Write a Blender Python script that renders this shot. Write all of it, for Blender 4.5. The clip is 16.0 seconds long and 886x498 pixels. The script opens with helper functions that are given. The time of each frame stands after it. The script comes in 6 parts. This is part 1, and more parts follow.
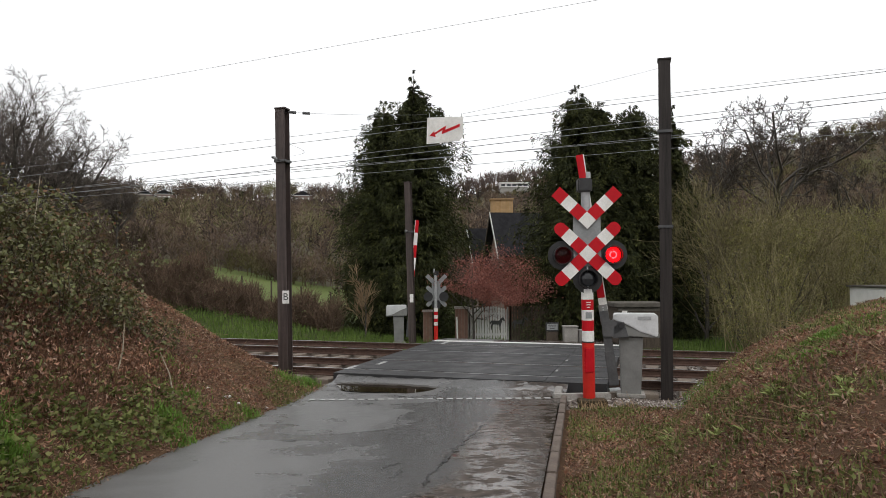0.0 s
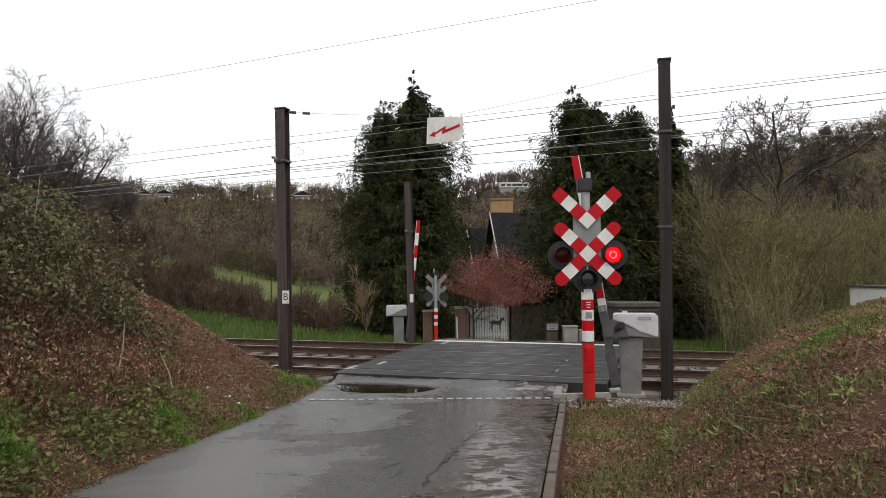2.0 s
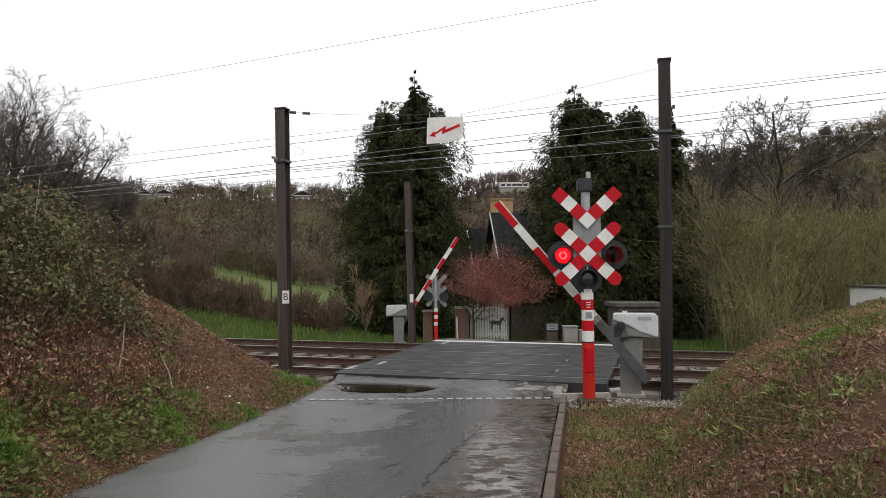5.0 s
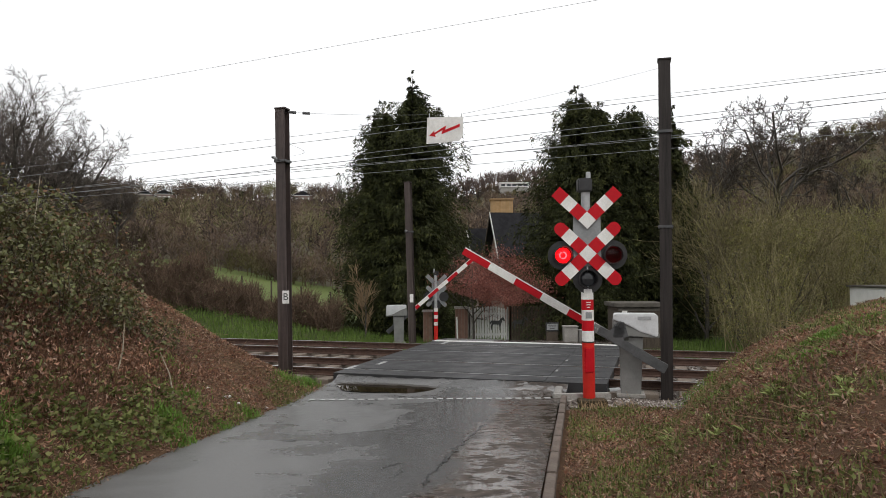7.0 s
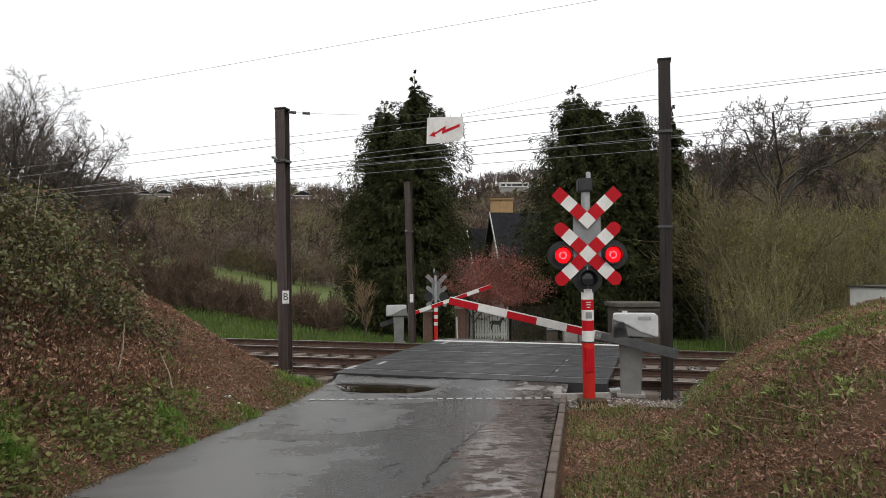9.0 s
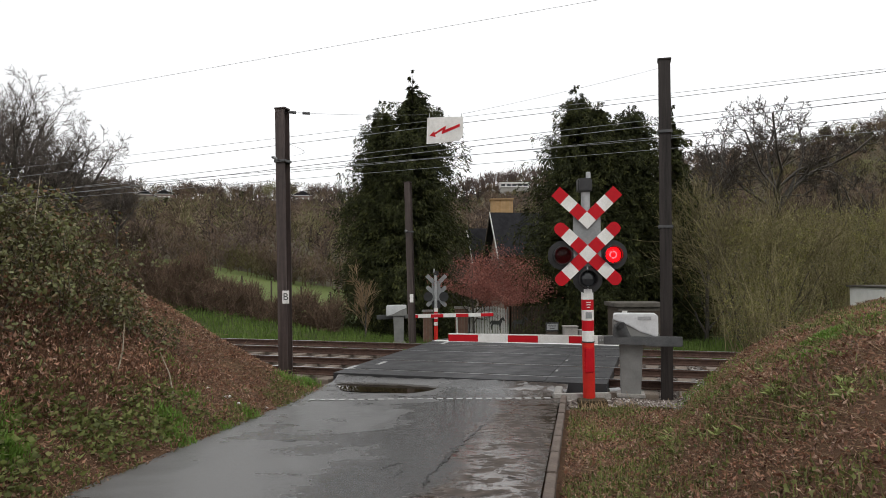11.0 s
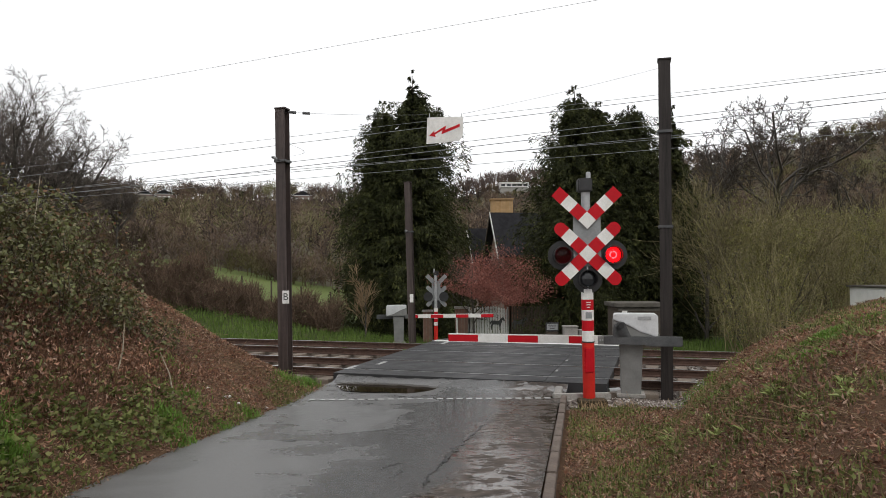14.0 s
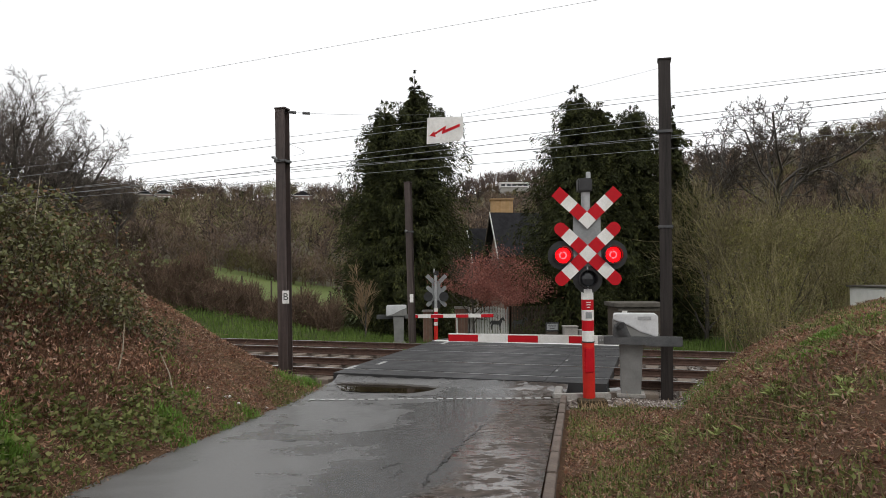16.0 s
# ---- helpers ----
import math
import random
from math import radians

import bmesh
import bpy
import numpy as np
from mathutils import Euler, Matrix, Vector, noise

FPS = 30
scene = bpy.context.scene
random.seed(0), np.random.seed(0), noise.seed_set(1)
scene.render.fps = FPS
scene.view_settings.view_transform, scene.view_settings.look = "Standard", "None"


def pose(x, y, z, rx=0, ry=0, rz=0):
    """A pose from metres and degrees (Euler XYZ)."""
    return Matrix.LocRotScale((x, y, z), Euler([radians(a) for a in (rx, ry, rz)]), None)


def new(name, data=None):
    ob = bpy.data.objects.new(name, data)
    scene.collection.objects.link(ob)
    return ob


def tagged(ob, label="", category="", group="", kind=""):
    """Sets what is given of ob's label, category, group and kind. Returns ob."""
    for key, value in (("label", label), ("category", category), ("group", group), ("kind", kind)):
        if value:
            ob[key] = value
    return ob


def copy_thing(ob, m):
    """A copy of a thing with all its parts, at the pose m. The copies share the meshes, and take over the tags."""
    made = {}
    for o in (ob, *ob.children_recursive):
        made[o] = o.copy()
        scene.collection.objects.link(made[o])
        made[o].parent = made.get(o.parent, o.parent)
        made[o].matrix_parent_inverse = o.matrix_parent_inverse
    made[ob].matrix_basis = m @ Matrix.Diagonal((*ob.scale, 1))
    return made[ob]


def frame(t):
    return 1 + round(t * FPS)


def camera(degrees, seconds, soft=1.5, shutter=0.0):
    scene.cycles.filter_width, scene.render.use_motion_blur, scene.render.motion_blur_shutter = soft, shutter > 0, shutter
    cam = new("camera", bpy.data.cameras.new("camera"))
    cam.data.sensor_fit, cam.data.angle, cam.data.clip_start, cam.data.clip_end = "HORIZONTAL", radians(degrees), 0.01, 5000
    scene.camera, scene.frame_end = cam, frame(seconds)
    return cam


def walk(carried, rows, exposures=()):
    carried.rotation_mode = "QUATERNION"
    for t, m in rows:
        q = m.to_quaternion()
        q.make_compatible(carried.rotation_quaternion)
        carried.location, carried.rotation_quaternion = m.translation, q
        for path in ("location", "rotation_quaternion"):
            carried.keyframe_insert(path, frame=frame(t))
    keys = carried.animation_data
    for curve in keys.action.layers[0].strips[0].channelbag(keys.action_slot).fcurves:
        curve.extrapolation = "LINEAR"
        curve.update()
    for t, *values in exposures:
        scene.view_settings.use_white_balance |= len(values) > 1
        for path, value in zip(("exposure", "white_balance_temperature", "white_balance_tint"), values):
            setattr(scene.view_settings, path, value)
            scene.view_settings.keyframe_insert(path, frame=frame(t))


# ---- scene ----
# The eye stands on a lane and looks along +y; z = 0 is the lane at the stop line.
TILT = 1.86
cam = camera(66.3, 16.0, soft=0.8)
EYE = pose(0, 0, 2.06) @ pose(0, 0, 0, 90 + TILT, 0, 0) @ pose(0, 0, 0, 0, 0, -0.4)
walk(cam, [(0.0, EYE), (16.0, EYE)])

# ---- light: a bright overcast sky ----
world = bpy.data.worlds.new("overcast")
scene.world = world
world.use_nodes = True
wt = world.node_tree
wt.nodes.clear()
w_out = wt.nodes.new("ShaderNodeOutputWorld")
w_bg = wt.nodes.new("ShaderNodeBackground")
w_sky = wt.nodes.new("ShaderNodeTexSky")
w_sky.sky_type, w_sky.sun_disc = "NISHITA", False
w_sky.sun_elevation, w_sky.sun_rotation = radians(48), radians(-150)
w_sky.air_density, w_sky.dust_density = 1.0, 4.0
w_scale = wt.nodes.new("ShaderNodeVectorMath")
w_scale.operation = "SCALE"
w_scale.inputs["Scale"].default_value = 0.10
w_tex = wt.nodes.new("ShaderNodeTexCoord")
w_noise = wt.nodes.new("ShaderNodeTexNoise")
w_noise.inputs["Scale"].default_value, w_noise.inputs["Detail"].default_value = 1.6, 5
w_ramp = wt.nodes.new("ShaderNodeValToRGB")
w_ramp.color_ramp.elements[0].position, w_ramp.color_ramp.elements[0].color = 0.3, (1.08, 1.08, 1.09, 1)
w_ramp.color_ramp.elements[1].position, w_ramp.color_ramp.elements[1].color = 0.7, (1.22, 1.22, 1.22, 1)
w_mix = wt.nodes.new("ShaderNodeMix")
w_mix.data_type = "RGBA"
w_mix.inputs["Factor"].default_value = 0.9
wt.links.new(w_sky.outputs["Color"], w_scale.inputs[0])
wt.links.new(w_tex.outputs["Generated"], w_noise.inputs["Vector"])
wt.links.new(w_noise.outputs["Fac"], w_ramp.inputs["Fac"])
wt.links.new(w_scale.outputs["Vector"], w_mix.inputs["A"])
wt.links.new(w_ramp.outputs["Color"], w_mix.inputs["B"])
wt.links.new(w_mix.outputs["Result"], w_bg.inputs["Color"])
w_bg.inputs["Strength"].default_value = 1.0
wt.links.new(w_bg.outputs["Background"], w_out.inputs["Surface"])
sun = new("sun", bpy.data.lights.new("sun", "SUN"))
sun.data.energy, sun.data.angle, sun.data.color = 1.0, radians(20), (1.0, 0.97, 0.92)
sun.matrix_world = pose(0, 0, 0, 42, 0, 30)
scene.view_settings.exposure = 0.0

# ---- materials ----


class Nodes:
    """A short way to write a node material."""

    def __init__(self, name, rough=0.7, metal=0.0, spec=0.5):
        self.m = bpy.data.materials.new(name)
        self.m.use_nodes = True
        self.t = self.m.node_tree
        self.b = self.t.nodes["Principled BSDF"]
        self.b.inputs["Roughness"].default_value = rough
        self.b.inputs["Metallic"].default_value = metal
        self.b.inputs["Specular IOR Level"].default_value = spec
        self.co = self.t.nodes.new("ShaderNodeTexCoord").outputs["Object"]

    def node(self, kind):
        return self.t.nodes.new(kind)

    def link(self, a, b):
        self.t.links.new(a, b)

    def stretch(self, scale):
        n = self.node("ShaderNodeMapping")
        n.inputs["Scale"].default_value = scale
        self.link(self.co, n.inputs["Vector"])
        return n.outputs["Vector"]

    def noise(self, scale, detail=4, vec=None, rough=0.6):
        n = self.node("ShaderNodeTexNoise")
        n.inputs["Scale"].default_value, n.inputs["Detail"].default_value = scale, detail
        n.inputs["Roughness"].default_value = rough
        self.link(vec or self.co, n.inputs["Vector"])
        return n.outputs["Fac"]

    def ramp(self, fac, stops):
        n = self.node("ShaderNodeValToRGB")
        els = n.color_ramp.elements
        while len(els) < len(stops):
            els.new(0.5)
        for e, (p, c) in zip(els, stops):
            e.position, e.color = p, (*c, 1)
        self.link(fac, n.inputs["Fac"])
        return n.outputs["Color"]

    def span(self, fac, a, b, c, d):
        n = self.node("ShaderNodeMapRange")
        for i, v in enumerate((a, b, c, d)):
            n.inputs[i + 1].default_value = v
        self.link(fac, n.inputs[0])
        return n.outputs[0]

    def mix(self, fac, a, b, kind="MIX"):
        n = self.node("ShaderNodeMix")
        n.data_type, n.blend_type = "RGBA", kind
        for sock, v in ((n.inputs["Factor"], fac), (n.inputs["A"], a), (n.inputs["B"], b)):
            if isinstance(v, (int, float)):
                sock.default_value = v
            elif isinstance(v, tuple):
                sock.default_value = (*v, 1)
            else:
                self.link(v, sock)
        return n.outputs["Result"]

    def set(self, **kw):
        for k, v in kw.items():
            sock = self.b.inputs[k.replace("_", " ")]
            if isinstance(v, (int, float)):
                sock.default_value = v
            elif isinstance(v, tuple):
                sock.default_value = (*v, 1)
            else:
                self.link(v, sock)
        return self

    def bump(self, fac, strength=0.3, dist=0.02):
        n = self.node("ShaderNodeBump")
        n.inputs["Strength"].default_value, n.inputs["Distance"].default_value = strength, dist
        self.link(fac, n.inputs["Height"])
        self.link(n.outputs["Normal"], self.b.inputs["Normal"])
        return self


def worn(name, dark, light, scale=6, rough=0.7, metal=0.0, bump=0.2, dist=0.01, stretch=None, grain=40, spec=0.5):
    """Two tones mixed by a coarse and a fine noise, with relief."""
    n = Nodes(name, rough, metal, spec)
    vec = n.stretch(stretch) if stretch else None
    big, fine = n.noise(scale, 5, vec), n.noise(grain, 3, vec)
    c = n.ramp(big, [(0.3, dark), (0.7, light)])
    c = n.mix(0.1 if bump <= 0.15 else 0.35, c, n.ramp(fine, [(0.35, tuple(v * 0.55 for v in dark)), (0.65, tuple(min(1, v * 1.25) for v in light))]))
    n.set(Base_Color=c, Roughness=n.span(big, 0.3, 0.7, min(1, rough + 0.12), max(0.05, rough - 0.12)))
    n.bump(fine, bump, dist)
    return n.m


def leafy(name, tones, rough=0.6, light=0.25):
    """Leaves whose tone changes from piece to piece and with place."""
    n = Nodes(name, rough, spec=0.3)
    geo = n.node("ShaderNodeNewGeometry").outputs["Random Per Island"]
    k = len(tones)
    c = n.ramp(geo, [(i / max(1, k - 1), t) for i, t in enumerate(tones)])
    c = n.mix(n.span(n.noise(0.9, 3), 0.3, 0.7, 0.0, 0.55), c, tuple(v * 0.6 for v in tones[0]))
    n.set(Base_Color=c)
    if light:
        tr = n.node("ShaderNodeBsdfTranslucent")
        n.link(c, tr.inputs["Color"])
        mx = n.node("ShaderNodeMixShader")
        mx.inputs[0].default_value = light
        n.link(n.b.outputs[0], mx.inputs[1])
        n.link(tr.outputs[0], mx.inputs[2])
        n.link(mx.outputs[0], n.t.nodes["Material Output"].inputs["Surface"])
    return n.m


def conifer_leaf():
    """Cypress sprays: tone by bough, a yellower flush here and there, little gloss."""
    n = Nodes("conifer_spray", 0.85, spec=0.12)
    isl = n.node("ShaderNodeNewGeometry").outputs["Random Per Island"]
    c = n.ramp(n.noise(2.4, 4), [(0.3, (0.017, 0.02, 0.011)), (0.48, (0.036, 0.041, 0.018)), (0.58, (0.052, 0.058, 0.021)), (0.72, (0.11, 0.112, 0.036))])
    n.set(Base_Color=n.mix(1.0, c, n.ramp(isl, [(0.0, (0.65, 0.65, 0.65)), (1.0, (1.4, 1.4, 1.35))]), "MULTIPLY"))
    return n.m


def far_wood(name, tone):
    """Twigs of the far woods: one tone, varied from twig to twig and from tree to tree; the noise paints crown shading
    into it.
    """
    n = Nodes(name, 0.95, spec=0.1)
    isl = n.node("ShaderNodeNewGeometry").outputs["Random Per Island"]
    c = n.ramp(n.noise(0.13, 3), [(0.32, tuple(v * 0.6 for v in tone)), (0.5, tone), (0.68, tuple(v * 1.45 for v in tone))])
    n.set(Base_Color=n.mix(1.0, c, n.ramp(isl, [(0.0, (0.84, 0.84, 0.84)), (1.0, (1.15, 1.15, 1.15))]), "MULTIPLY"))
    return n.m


def wet_asphalt():
    """Wet lane: dry-ish grey and soaked dark patches, and a broken brown strip with a film of water along the kerb."""
    n = Nodes("wet_asphalt", 0.3)
    xyz = n.node("ShaderNodeSeparateXYZ")
    n.link(n.co, xyz.inputs[0])
    m1 = n.node("ShaderNodeMath")
    m1.operation, m1.inputs[1].default_value = "MULTIPLY_ADD", -0.2
    n.link(xyz.outputs["Y"], m1.inputs[0])
    n.link(xyz.outputs["X"], m1.inputs[2])
    m2 = n.node("ShaderNodeMath")
    m2.operation = "MULTIPLY_ADD"
    m2.inputs[1].default_value = 1.3
    n.link(n.noise(1.1, 4), m2.inputs[0])
    n.link(m1.outputs[0], m2.inputs[2])
    strip = n.span(m2.outputs[0], -0.75, -0.45, 0.0, 1.0)
    wet = n.noise(0.75, 6, n.stretch((1.0, 0.75, 1.0)), 0.6)
    streak = n.noise(2.0, 4, n.stretch((0.6, 1.6, 1.0)))
    grain, stone = n.noise(170, 2), n.noise(60, 3)
    both = n.mix(0.35, wet, streak)
    # the soaked, stained band lies along the middle of the lane, towards the broken strip
    band = n.span(m2.outputs[0], -2.0, -1.4, 0.0, 1.0)
    both = n.mix(band, n.span(both, 0.0, 1.0, 0.07, 1.07), n.span(both, 0.0, 1.0, -0.11, 0.89))
    c = n.ramp(both, [(0.43, (0.02, 0.018, 0.016)), (0.5, (0.062, 0.06, 0.058)), (0.6, (0.125, 0.123, 0.12))])
    c = n.mix(0.3, c, n.ramp(grain, [(0.3, (0.02, 0.02, 0.022)), (0.75, (0.17, 0.17, 0.17))]))
    film = n.noise(5.0, 8, n.stretch((0.6, 1.0, 1.0)), 0.74)
    big = n.noise(8, 5)
    brown = n.ramp(big, [(0.3, (0.02, 0.015, 0.012)), (0.7, (0.1, 0.078, 0.064))])
    c = n.mix(strip, c, brown)
    rough = n.mix(strip, n.span(both, 0.43, 0.57, 0.07, 0.4), n.span(film, 0.48, 0.53, 0.04, 0.75))
    n.set(Base_Color=c, Roughness=rough, Specular_IOR_Level=n.mix(strip, (0.55, 0.55, 0.55), n.span(film, 0.48, 0.53, 1.0, 0.3)))
    chip = n.node("ShaderNodeTexVoronoi")
    chip.inputs["Scale"].default_value = 24
    n.link(n.co, chip.inputs["Vector"])
    relief = n.mix(strip, n.mix(0.5, stone, grain), n.mix(n.span(film, 0.42, 0.56, 0.1, 1.0), big, n.mix(0.5, chip.outputs["Distance"], big)))
    n.bump(relief, 0.5, 0.011)
    return n.m


def earth(name, tones, scale=1.1, bump=0.8):
    n = Nodes(name, 0.95, spec=0.2)
    a, b, c = n.noise(scale, 6), n.noise(scale * 9, 5), n.noise(scale * 40, 3)
    col = n.mix(0.5, n.ramp(a, [(0.3, tones[0]), (0.5, tones[1]), (0.7, tones[2])]), n.ramp(b, [(0.3, tones[1]), (0.5, tones[2]), (0.68, tones[0])]))
    col = n.mix(0.3, col, n.ramp(c, [(0.35, tuple(v * 0.4 for v in tones[0])), (0.7, tuple(v * 1.5 for v in tones[1]))]))
    n.set(Base_Color=col)
    n.bump(n.mix(0.5, b, c), bump, 0.06)
    return n.m


def wood_pole():
    n = Nodes("weathered_steel_brown", 0.6)
    v = n.stretch((14, 14, 0.8))
    a, b = n.noise(1.2, 5, v), n.noise(8, 4)
    c = n.ramp(a, [(0.3, (0.022, 0.016, 0.015)), (0.55, (0.055, 0.04, 0.037)), (0.75, (0.12, 0.098, 0.088))])
    n.set(Base_Color=n.mix(0.25, c, n.ramp(b, [(0.3, (0.03, 0.02, 0.018)), (0.7, (0.1, 0.07, 0.06))])))
    n.bump(a, 0.3, 0.01)
    return n.m


def bricks(name, a, b, mortar, size):
    n = Nodes(name, 0.85, spec=0.25)
    t = n.node("ShaderNodeTexBrick")
    n.link(n.co, t.inputs["Vector"])
    t.inputs["Color1"].default_value, t.inputs["Color2"].default_value, t.inputs["Mortar"].default_value = (*a, 1), (*b, 1), (*mortar, 1)
    t.inputs["Scale"].default_value = 1.0 / size
    n.set(Base_Color=n.mix(0.4, t.outputs["Color"], n.ramp(n.noise(5, 4), [(0.3, tuple(v * 0.5 for v in a)), (0.7, b)])))
    n.bump(t.outputs["Fac"], -0.4, 0.01)
    return n.m


def glow(name, colour, strength):
    n = Nodes(name, 0.3)
    n.set(Base_Color=colour, Emission_Color=colour, Emission_Strength=strength)
    return n.m


def water():
    n = Nodes("puddle_water", 0.03, spec=0.6)
    n.set(Base_Color=n.ramp(n.noise(3, 4), [(0.3, (0.018, 0.012, 0.007)), (0.7, (0.035, 0.026, 0.016))]))
    n.bump(n.noise(9, 2), 0.02, 0.004)
    return n.m


